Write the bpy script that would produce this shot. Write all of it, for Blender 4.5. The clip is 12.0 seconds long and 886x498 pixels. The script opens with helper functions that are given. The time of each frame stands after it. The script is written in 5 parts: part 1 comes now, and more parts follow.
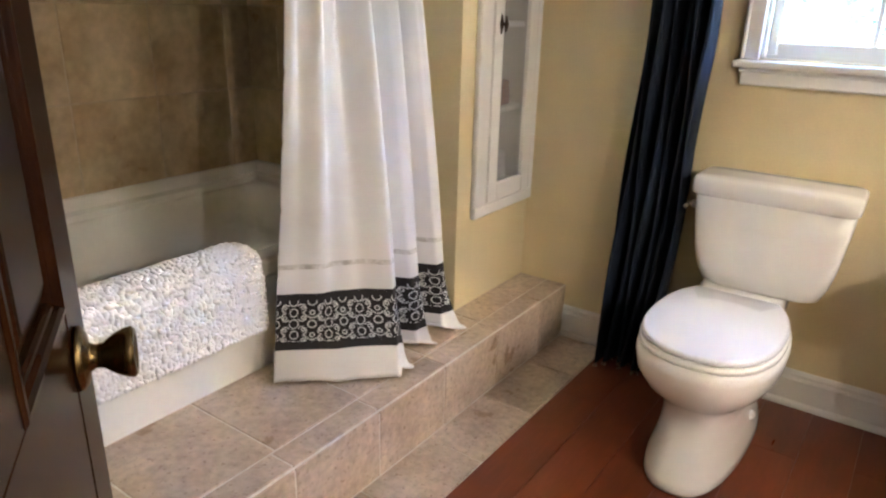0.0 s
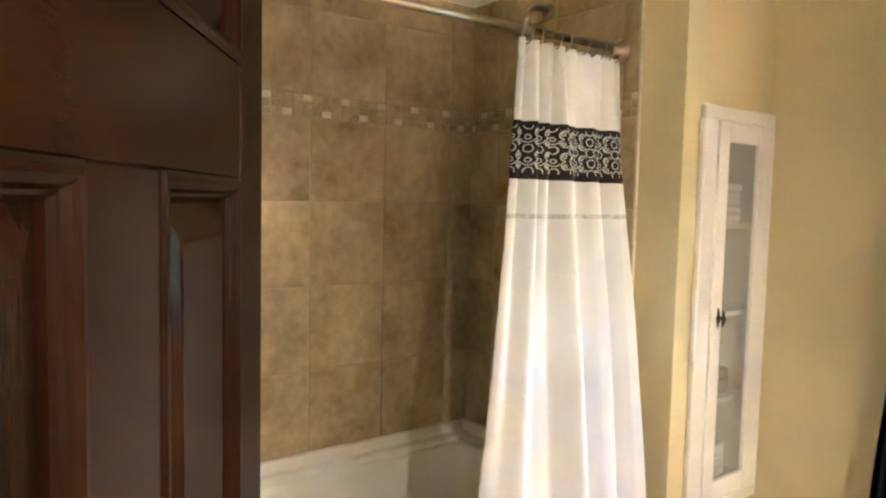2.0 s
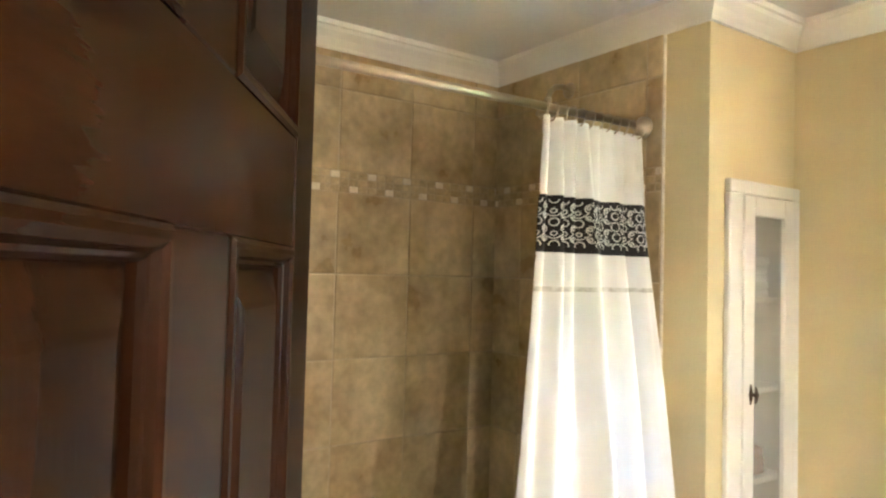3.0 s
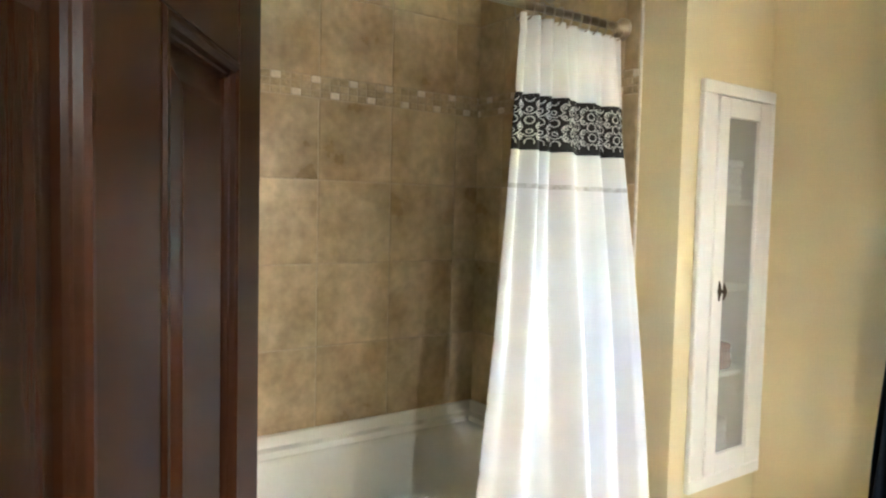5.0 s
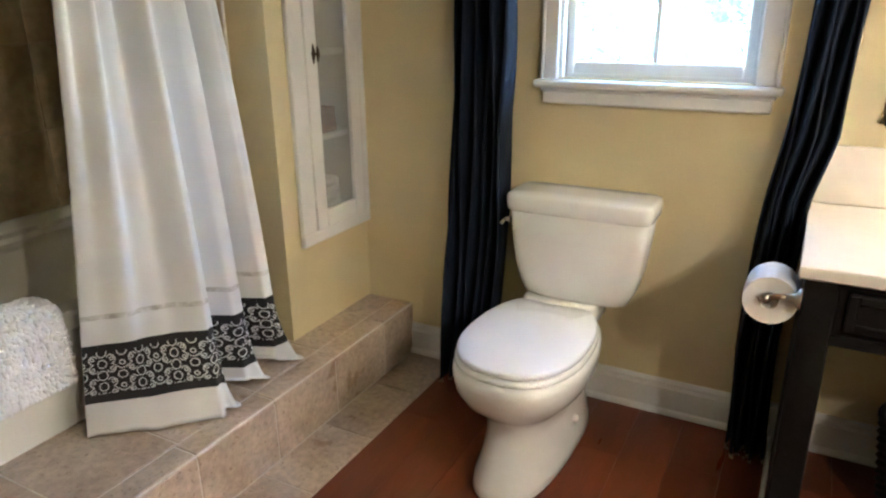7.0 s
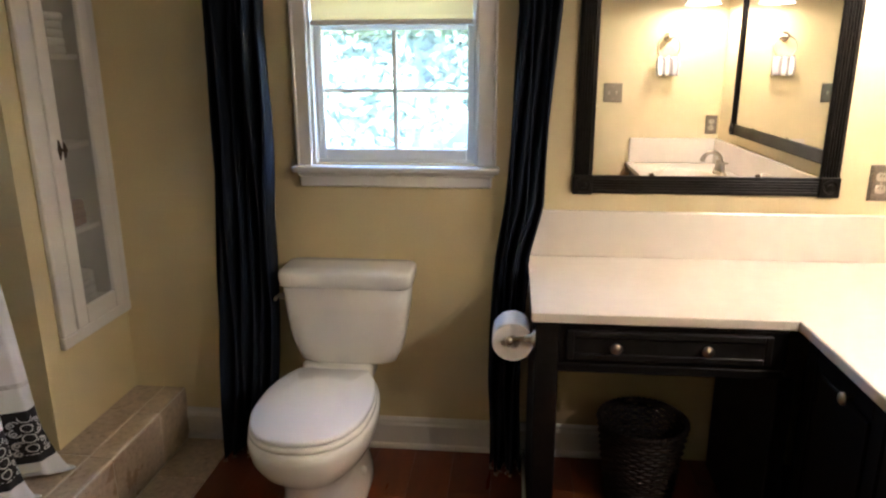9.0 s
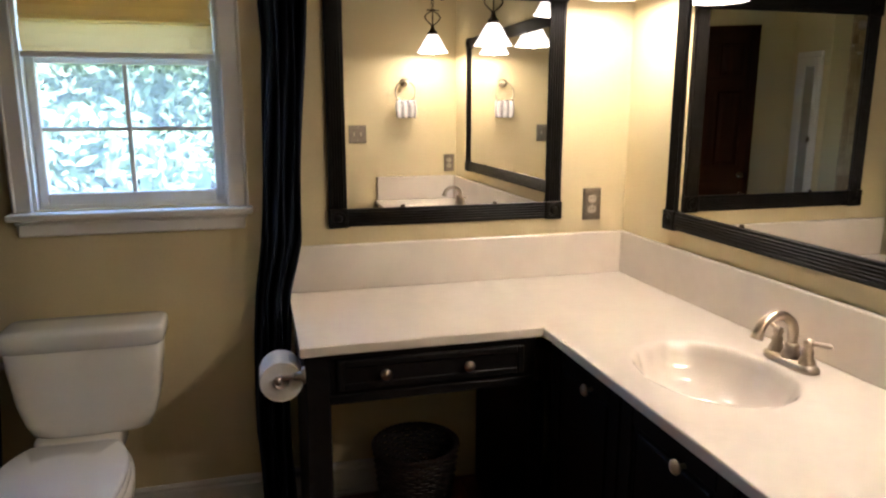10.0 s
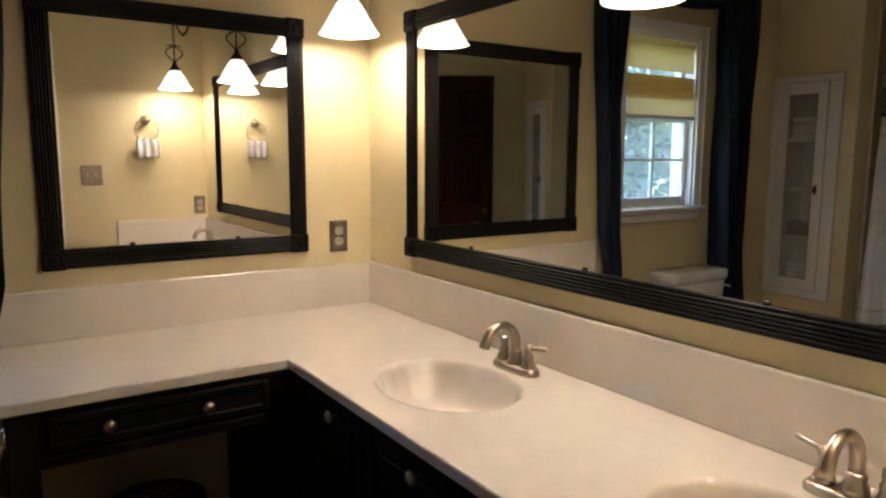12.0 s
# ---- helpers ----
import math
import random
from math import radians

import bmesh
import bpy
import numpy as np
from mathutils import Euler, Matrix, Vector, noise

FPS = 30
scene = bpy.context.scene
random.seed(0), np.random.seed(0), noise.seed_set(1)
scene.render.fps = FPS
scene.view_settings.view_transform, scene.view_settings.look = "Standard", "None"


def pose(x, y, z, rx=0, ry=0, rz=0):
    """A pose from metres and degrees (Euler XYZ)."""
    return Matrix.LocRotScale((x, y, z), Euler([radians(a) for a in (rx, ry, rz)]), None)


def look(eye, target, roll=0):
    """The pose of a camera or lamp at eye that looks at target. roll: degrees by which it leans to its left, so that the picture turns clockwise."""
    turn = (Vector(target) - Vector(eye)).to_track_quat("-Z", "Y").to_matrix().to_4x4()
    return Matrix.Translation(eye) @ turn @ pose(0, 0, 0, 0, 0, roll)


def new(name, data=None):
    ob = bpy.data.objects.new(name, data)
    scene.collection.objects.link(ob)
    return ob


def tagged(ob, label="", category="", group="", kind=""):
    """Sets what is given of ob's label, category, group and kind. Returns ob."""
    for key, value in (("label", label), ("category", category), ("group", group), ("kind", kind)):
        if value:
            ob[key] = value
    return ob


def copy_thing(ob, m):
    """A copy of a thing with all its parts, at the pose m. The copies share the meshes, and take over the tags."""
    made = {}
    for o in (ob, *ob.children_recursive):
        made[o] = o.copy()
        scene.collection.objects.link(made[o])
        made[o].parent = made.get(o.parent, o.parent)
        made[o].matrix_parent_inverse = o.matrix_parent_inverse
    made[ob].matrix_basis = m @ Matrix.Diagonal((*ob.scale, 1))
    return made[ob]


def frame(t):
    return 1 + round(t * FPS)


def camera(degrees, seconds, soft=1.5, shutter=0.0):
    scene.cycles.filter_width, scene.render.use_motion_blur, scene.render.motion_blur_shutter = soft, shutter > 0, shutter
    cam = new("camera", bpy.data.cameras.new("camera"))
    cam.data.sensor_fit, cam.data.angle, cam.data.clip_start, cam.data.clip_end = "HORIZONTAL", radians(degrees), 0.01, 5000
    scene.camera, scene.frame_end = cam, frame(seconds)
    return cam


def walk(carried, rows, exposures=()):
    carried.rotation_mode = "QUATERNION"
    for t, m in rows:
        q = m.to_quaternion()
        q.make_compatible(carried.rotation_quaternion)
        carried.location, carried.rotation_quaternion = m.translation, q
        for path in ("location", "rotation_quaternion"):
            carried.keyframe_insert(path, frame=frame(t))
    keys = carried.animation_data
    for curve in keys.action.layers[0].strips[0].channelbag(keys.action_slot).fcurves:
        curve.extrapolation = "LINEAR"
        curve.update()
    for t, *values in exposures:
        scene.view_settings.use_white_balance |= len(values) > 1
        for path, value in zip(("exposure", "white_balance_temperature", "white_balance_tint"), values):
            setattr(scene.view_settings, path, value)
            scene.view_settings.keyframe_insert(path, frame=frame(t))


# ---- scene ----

cam = camera(65.6, 12.0, 2.3)
PATH = [
    (0, (-1.559, -2.316, 1.238), (-2.644, -0.778, 0.563), 1.4),
    (0.5, (-1.574, -2.271, 1.295), (-2.879, -0.903, 0.645), 1.0),
    (1, (-1.587, -2.247, 1.358), (-3.03, -0.974, 0.816), 1.1),
    (1.5, (-1.577, -2.262, 1.441), (-3.112, -1.031, 1.083), 1.3),
    (2, (-1.566, -2.272, 1.527), (-3.17, -1.085, 1.385), 1.3),
    (2.5, (-1.568, -2.289, 1.55), (-3.199, -1.132, 1.555), 1.3),
    (2.7, (-1.579, -2.295, 1.541), (-3.215, -1.146, 1.596), 1.3),
    (4.5, (-1.573, -2.298, 1.436), (-3.216, -1.161, 1.531), 1.8),
    (5, (-1.507, -2.278, 1.411), (-3.135, -1.121, 1.301), 1.3),
    (5.5, (-1.474, -2.246, 1.395), (-2.982, -0.982, 1.036), 0.5),
    (6, (-1.434, -2.22, 1.308), (-2.786, -0.819, 0.85), -0.3),
    (6.5, (-1.376, -2.174, 1.298), (-2.492, -0.618, 0.719), -0.4),
    (7, (-1.298, -2.149, 1.312), (-2.195, -0.489, 0.651), -0.7),
    (7.2, (-1.261, -2.145, 1.316), (-2.076, -0.447, 0.643), -0.8),
    (8.8, (-1.337, -2.351, 1.46), (-1.599, -0.45, 0.898), -0.3),
    (9, (-1.342, -2.356, 1.447), (-1.534, -0.437, 0.918), -0.2),
    (9.5, (-1.368, -2.346, 1.423), (-1.182, -0.409, 0.962), -0.1),
    (10, (-1.362, -2.361, 1.41), (-0.851, -0.469, 1.01), 0.0),
    (10.5, (-1.33, -2.368, 1.394), (-0.601, -0.539, 1.045), -0.1),
    (11, (-1.3, -2.37, 1.38), (-0.391, -0.616, 1.071), -0.0),
    (11.5, (-1.284, -2.385, 1.38), (-0.258, -0.691, 1.096), 0.1),
    (12, (-1.275, -2.405, 1.356), (-0.167, -0.761, 1.092), 0.2),
]
walk(cam, [(t, look(eye, target, roll)) for t, eye, target, roll in PATH], [
    (0, 6.08, 5600, 16), (1.0, 6.10, 5900, 15), (1.5, 6.42, 6120, 15), (2.0, 6.78, 6020, 13), (2.7, 7.05, 5750, 8), (4.3, 7.15, 5300, 4), (5.0, 6.95, 5100, 5), (5.8, 6.28, 5050, 7),
    (6.5, 5.90, 5200, 8), (7.2, 5.75, 5650, 10), (9.0, 4.93, 5900, 16), (9.5, 4.53, 5850, 16), (10.5, 4.02, 5950, 16), (11.0, 3.87, 6080, 16), (12, 3.76, 6120, 16)])

# ---- light: a sky outside the window; three pendant lamps are built further down ----
world = bpy.data.worlds.new("sky")
scene.world = world
world.use_nodes = True
wn = world.node_tree.nodes
sky = wn.new("ShaderNodeTexSky")
sky.sky_type, sky.sun_disc = "NISHITA", False
sky.sun_elevation, sky.sun_rotation = radians(48), radians(200)
world.node_tree.links.new(sky.outputs[0], wn["Background"].inputs[0])
wn["Background"].inputs[1].default_value = 0.15
sun = new("sun", bpy.data.lights.new("sun", "SUN"))
sun.data.energy, sun.data.angle, sun.data.color = 3.2, radians(0.5), (1, 0.95, 0.86)
sun.matrix_world = look((0, -20, 22), (0, 0, 0))
LAMP_WATTS, SHADE_GLOW = 0.37, 0.15
WARM = (1.0, 0.855, 0.68)

# ---- plan: x east, y north; the north-east corner on the floor is the origin ----
SOUTH, TUB_W, TUB_N, TUB_S = -2.365, -3.790, -0.482, -1.99
WING, LEDGE_X, LEDGE_Z, TILE_X = -2.800, -2.614, 0.211, -2.405
CEIL, CROWN = 2.39, 2.304
COUNTER, SPLASH = 0.787, 0.949
END_X, ARM_Y, ARM_X = -1.278, -0.590, -0.578  # the counter's west end, and the fronts of its two arms


# ---- materials ----
def mat(name, a, b=None, rough=0.6, metal=0.0, big=3.0, small=60.0, fine=0.25, bump=0.0, bump_scale=120.0, vary=0.0,
        coat=0.0, stretch=(1, 1, 1), rough_vary=0.0, detail=4.0, spec=0.5, specks=None):
    """A Principled material: colours a to b by a coarse noise, a fine grain over it, a bump, and a tone of its own for each object."""
    m = bpy.data.materials.new(name)
    m.use_nodes = True
    nt = m.node_tree
    n, l = nt.nodes, nt.links
    p = n["Principled BSDF"]
    p.inputs["Roughness"].default_value, p.inputs["Metallic"].default_value = rough, metal
    p.inputs["Coat Weight"].default_value = coat
    p.inputs["Specular IOR Level"].default_value = spec
    p.inputs["Coat Roughness"].default_value = 0.15
    tc, info, add, mp = n.new("ShaderNodeTexCoord"), n.new("ShaderNodeObjectInfo"), n.new("ShaderNodeVectorMath"), n.new("ShaderNodeMapping")
    mul = n.new("ShaderNodeVectorMath")
    mul.operation = "SCALE"
    mul.inputs[0].default_value = (37.0, 21.0, 53.0)
    l.new(info.outputs["Random"], mul.inputs["Scale"])
    l.new(tc.outputs["Object"], add.inputs[0])
    l.new(mul.outputs[0], add.inputs[1])
    mp.inputs["Scale"].default_value = stretch
    l.new(add.outputs[0], mp.inputs["Vector"])

    def noisy(scale, det=detail):
        t = n.new("ShaderNodeTexNoise")
        t.inputs["Scale"].default_value, t.inputs["Detail"].default_value = scale, det
        l.new(mp.outputs[0], t.inputs["Vector"])
        return t

    def stretchy(sock, lo, hi, to0=0.0, to1=1.0):
        r = n.new("ShaderNodeMapRange")
        for k, v in zip(range(1, 5), (lo, hi, to0, to1)):
            r.inputs[k].default_value = v
        l.new(sock, r.inputs[0])
        return r.outputs[0]

    coarse, grain = noisy(big), noisy(small)
    mix = n.new("ShaderNodeMix")
    mix.data_type = "RGBA"
    mix.inputs[6].default_value, mix.inputs[7].default_value = (*a, 1), (*(b or a), 1)
    l.new(stretchy(coarse.outputs[0], 0.3, 0.7), mix.inputs[0])
    tone = n.new("ShaderNodeHueSaturation")
    l.new(mix.outputs[2], tone.inputs["Color"])
    val = n.new("ShaderNodeMath")
    val.operation = "ADD"
    l.new(stretchy(grain.outputs[0], 0.25, 0.75, 1 - fine, 1 + fine), val.inputs[0])
    l.new(stretchy(info.outputs["Random"], 0, 1, -vary, vary), val.inputs[1])
    l.new(val.outputs[0], tone.inputs["Value"])
    l.new(tone.outputs[0], p.inputs["Base Color"])
    if specks:
        pits = n.new("ShaderNodeMix")
        pits.data_type = "RGBA"
        pits.inputs[7].default_value = (*specks, 1)
        l.new(tone.outputs[0], pits.inputs[6])
        l.new(stretchy(noisy(85, 2.0).outputs[0], 0.62, 0.72, 0.0, 0.6), pits.inputs[0])
        l.new(pits.outputs[2], p.inputs["Base Color"])
    if rough_vary:
        l.new(stretchy(coarse.outputs[0], 0.3, 0.7, rough - rough_vary, rough + rough_vary), p.inputs["Roughness"])
    if bump:
        bn = n.new("ShaderNodeBump")
        bn.inputs["Strength"].default_value, bn.inputs["Distance"].default_value = bump, 0.002
        l.new(noisy(bump_scale).outputs[0], bn.inputs["Height"])
        l.new(bn.outputs[0], p.inputs["Normal"])
    return m


def glass_mat(name, tint=(1, 1, 1)):
    m = bpy.data.materials.new(name)
    m.use_nodes = True
    n, l = m.node_tree.nodes, m.node_tree.links
    out = n["Material Output"]
    mix, clear, gloss = n.new("ShaderNodeMixShader"), n.new("ShaderNodeBsdfTransparent"), n.new("ShaderNodeBsdfGlossy")
    clear.inputs[0].default_value = (*tint, 1)
    gloss.inputs["Roughness"].default_value = 0.02
    fr, pw = n.new("ShaderNodeLayerWeight"), n.new("ShaderNodeMath")
    pw.operation = "MULTIPLY_ADD"
    pw.inputs[1].default_value, pw.inputs[2].default_value = 0.12, 0.03
    l.new(fr.outputs["Facing"], pw.inputs[0])
    l.new(pw.outputs[0], mix.inputs[0])
    l.new(clear.outputs[0], mix.inputs[1])
    l.new(gloss.outputs[0], mix.inputs[2])
    # pale translucent share stands in for the washed-out haze of the overexposed view
    veil, haze = n.new("ShaderNodeMixShader"), n.new("ShaderNodeBsdfTranslucent")
    haze.inputs[0].default_value = (0.80, 0.86, 0.90, 1)
    veil.inputs[0].default_value = 0.09
    l.new(mix.outputs[0], veil.inputs[1])
    l.new(haze.outputs[0], veil.inputs[2])
    l.new(veil.outputs[0], out.inputs[0])
    return m


PAINT = mat("yellow_wall_paint", (0.69, 0.585, 0.345), (0.725, 0.615, 0.37), rough=0.55, big=1.2, small=140, fine=0.03, bump=0.12, bump_scale=260)
CEILING = mat("ceiling_paint", (0.76, 0.76, 0.75), (0.80, 0.80, 0.79), rough=0.8, fine=0.03, bump=0.15, bump_scale=150)
WHITE = mat("white_trim_paint", (0.80, 0.785, 0.755), (0.83, 0.815, 0.78), rough=0.35, big=4, small=80, fine=0.02, bump=0.06, bump_scale=90)
WALLTILE = mat("tan_stone_wall_tile", (0.36, 0.26, 0.14), (0.60, 0.475, 0.29), rough=0.34, big=5, small=26, fine=0.20, bump=0.2, bump_scale=30, vary=0.09, rough_vary=0.08, detail=8)
FLOORTILE = mat("beige_stone_floor_tile", (0.40, 0.30, 0.215), (0.62, 0.505, 0.39), rough=0.34, big=6, small=48, fine=0.18, specks=(0.19, 0.105, 0.065), bump=0.2, bump_scale=35, vary=0.06, rough_vary=0.08, detail=8)
GROUT = mat("grout", (0.42, 0.34, 0.22), (0.50, 0.41, 0.28), rough=0.9, fine=0.15, bump=0.4, bump_scale=300)
LIGHTGROUT = mat("pale_grout", (0.66, 0.60, 0.52), (0.74, 0.69, 0.61), rough=0.9, fine=0.15, bump=0.4, bump_scale=300)
MOSAIC = mat("mosaic_stone", (0.37, 0.28, 0.155), (0.52, 0.41, 0.25), rough=0.35, big=30, small=90, fine=0.2, vary=0.16)
MOSAICWHITE = mat("pale_mosaic_stone", (0.66, 0.58, 0.45), (0.76, 0.69, 0.57), rough=0.3, big=30, small=90, fine=0.1, vary=0.1)
FLOORWOOD = mat("red_brown_floor_boards", (0.135, 0.029, 0.010), (0.20, 0.046, 0.015), rough=0.33, big=3, small=34, fine=0.10, bump=0.08, bump_scale=60, vary=0.04, stretch=(4, 0.5, 4), coat=0.08, rough_vary=0.06)
DOORWOOD = mat("dark_stained_upright_wood", (0.009, 0.0034, 0.0015), (0.030, 0.0104, 0.0040), rough=0.24, big=5, small=45, fine=0.15, bump=0.03, bump_scale=60, stretch=(5, 5, 0.35), spec=0.055)
DOORRAIL = mat("dark_stained_level_wood", (0.014, 0.0052, 0.0023), (0.027, 0.0095, 0.0038), rough=0.21, big=3, small=45, fine=0.15, bump=0.03, bump_scale=60, stretch=(0.6, 0.6, 6), spec=0.055)
CERAMIC = mat("white_glazed_ceramic", (0.80, 0.785, 0.745), (0.83, 0.815, 0.775), rough=0.12, fine=0.01, coat=0.3)
SEATWHITE = mat("white_seat_plastic", (0.84, 0.84, 0.87), (0.86, 0.86, 0.89), rough=0.22, fine=0.01)
TUBWHITE = mat("white_tub_acrylic", (0.80, 0.78, 0.715), (0.83, 0.81, 0.75), rough=0.2, fine=0.02, coat=0.2)
COUNTERTOP = mat("cream_cultured_marble", (0.73, 0.665, 0.58), (0.77, 0.705, 0.62), rough=0.05, big=3, small=30, fine=0.02)
BLACKWOOD = mat("black_painted_wood", (0.0065, 0.0058, 0.0055), (0.010, 0.0088, 0.0082), spec=0.16, rough=0.45, big=6, small=70, fine=0.3, bump=0.15, bump_scale=90)
FRAMEBLACK = mat("black_frame_paint", (0.005, 0.0042, 0.0036), (0.012, 0.0095, 0.0075), spec=0.15, rough=0.42, big=20, small=90, fine=0.4, bump=0.1, bump_scale=110)
NAVY = mat("near_black_navy_cloth", (0.007, 0.0115, 0.022), (0.011, 0.0175, 0.033), spec=0.25, rough=0.85, big=9, small=400, fine=0.25, bump=0.4, bump_scale=700)
CLOTH = mat("white_curtain_cotton", (0.71, 0.71, 0.72), (0.77, 0.77, 0.78), rough=0.85, big=6, small=350, fine=0.03, bump=0.3, bump_scale=600)
SEAM = mat("curtain_seam", (0.40, 0.39, 0.37), (0.72, 0.72, 0.72), rough=0.85, big=40, small=200, fine=0.1)
CHENILLE = mat("white_chenille", (0.91, 0.89, 0.90), (0.94, 0.92, 0.93), rough=0.95, big=30, small=300, fine=0.03, spec=0.04)
SHADECLOTH = mat("roman_shade_linen", (0.62, 0.52, 0.33), (0.70, 0.60, 0.40), rough=0.9, big=5, small=300, fine=0.06, bump=0.4, bump_scale=500)
NICKEL = mat("brushed_nickel", (0.46, 0.395, 0.32), (0.53, 0.46, 0.38), rough=0.30, metal=1.0, fine=0.04, small=120)
BRASS = mat("aged_brass", (0.12, 0.085, 0.038), (0.20, 0.14, 0.062), rough=0.27, metal=1.0, fine=0.1, small=60)
BRONZE = mat("dark_bronze", (0.055, 0.038, 0.026), (0.09, 0.062, 0.042), rough=0.4, metal=0.8, fine=0.15)
PEWTER = mat("pewter_plate", (0.24, 0.205, 0.17), (0.32, 0.28, 0.23), rough=0.38, metal=0.75, fine=0.15, small=90)
IVORY = mat("ivory_plastic", (0.50, 0.44, 0.35), rough=0.35, fine=0.02)
PAPER = mat("toilet_paper", (0.82, 0.79, 0.76), (0.86, 0.83, 0.80), rough=0.95, fine=0.04, bump=0.3, bump_scale=200)
WICKER = mat("dark_wicker", (0.010, 0.006, 0.004), (0.027, 0.016, 0.010), rough=0.6, big=40, small=120, fine=0.4)
TOWELCLOTH = mat("grey_and_white_towel", (0.40, 0.365, 0.375), (0.72, 0.70, 0.70), rough=0.95, big=16, small=300, fine=0.08, bump=0.5, bump_scale=500, stretch=(1, 1, 0.5))
PINKCLOTH = mat("dusty_red_cloth", (0.22, 0.09, 0.07), (0.32, 0.15, 0.12), rough=0.95, fine=0.1)
DARK = mat("dark_gap", (0.01, 0.01, 0.01), rough=0.9)
LEAF = mat("leaf_green", (0.055, 0.100, 0.062), (0.110, 0.165, 0.110), rough=0.55, big=2, small=9, fine=0.35)
BARK = mat("bark", (0.10, 0.075, 0.055), (0.17, 0.14, 0.11), rough=0.9, fine=0.3, bump=0.6, bump_scale=30)
GRASS = mat("lawn", (0.055, 0.10, 0.025), (0.10, 0.14, 0.05), rough=0.9, big=1, small=12, fine=0.3)
PANE = glass_mat("clear_pane")
MIRROR = mat("silvered_glass", (0.88, 0.88, 0.86), rough=0.008, metal=1.0, fine=0.0)


def let_through(m, colour, share):
    """Mixes light from behind into a cloth."""
    n, l = m.node_tree.nodes, m.node_tree.links
    tr, mix = n.new("ShaderNodeBsdfTranslucent"), n.new("ShaderNodeMixShader")
    tr.inputs[0].default_value, mix.inputs[0].default_value = (*colour, 1), share
    l.new(n["Principled BSDF"].outputs[0], mix.inputs[1])
    l.new(tr.outputs[0], mix.inputs[2])
    l.new(mix.outputs[0], n["Material Output"].inputs[0])


let_through(SHADECLOTH, (0.90, 0.74, 0.46), 0.6)


def frosted_mat():
    m = mat("frosted_cabinet_glass", (0.60, 0.61, 0.58), (0.68, 0.69, 0.66), rough=0.25, big=9, small=60, fine=0.04, bump=0.3, bump_scale=35)
    n, l = m.node_tree.nodes, m.node_tree.links
    clear, mix = n.new("ShaderNodeBsdfTransparent"), n.new("ShaderNodeMixShader")
    mix.inputs[0].default_value = 0.74
    l.new(n["Principled BSDF"].outputs[0], mix.inputs[1])
    l.new(clear.outputs[0], mix.inputs[2])
    l.new(mix.outputs[0], n["Material Output"].inputs[0])
    return m


FROST = frosted_mat()


def glow_mat(name, colour, strength):
    m = mat(name, (0.85, 0.80, 0.72), rough=0.4, fine=0.02)
    p = m.node_tree.nodes["Principled BSDF"]
    p.inputs["Emission Color"].default_value, p.inputs["Emission Strength"].default_value = (*colour, 1), strength
    return m


SHADEGLASS = glow_mat("lit_frosted_shade_glass", WARM, SHADE_GLOW)
BULBGLASS = glow_mat("lit_bulb_glass", WARM, 5.0)


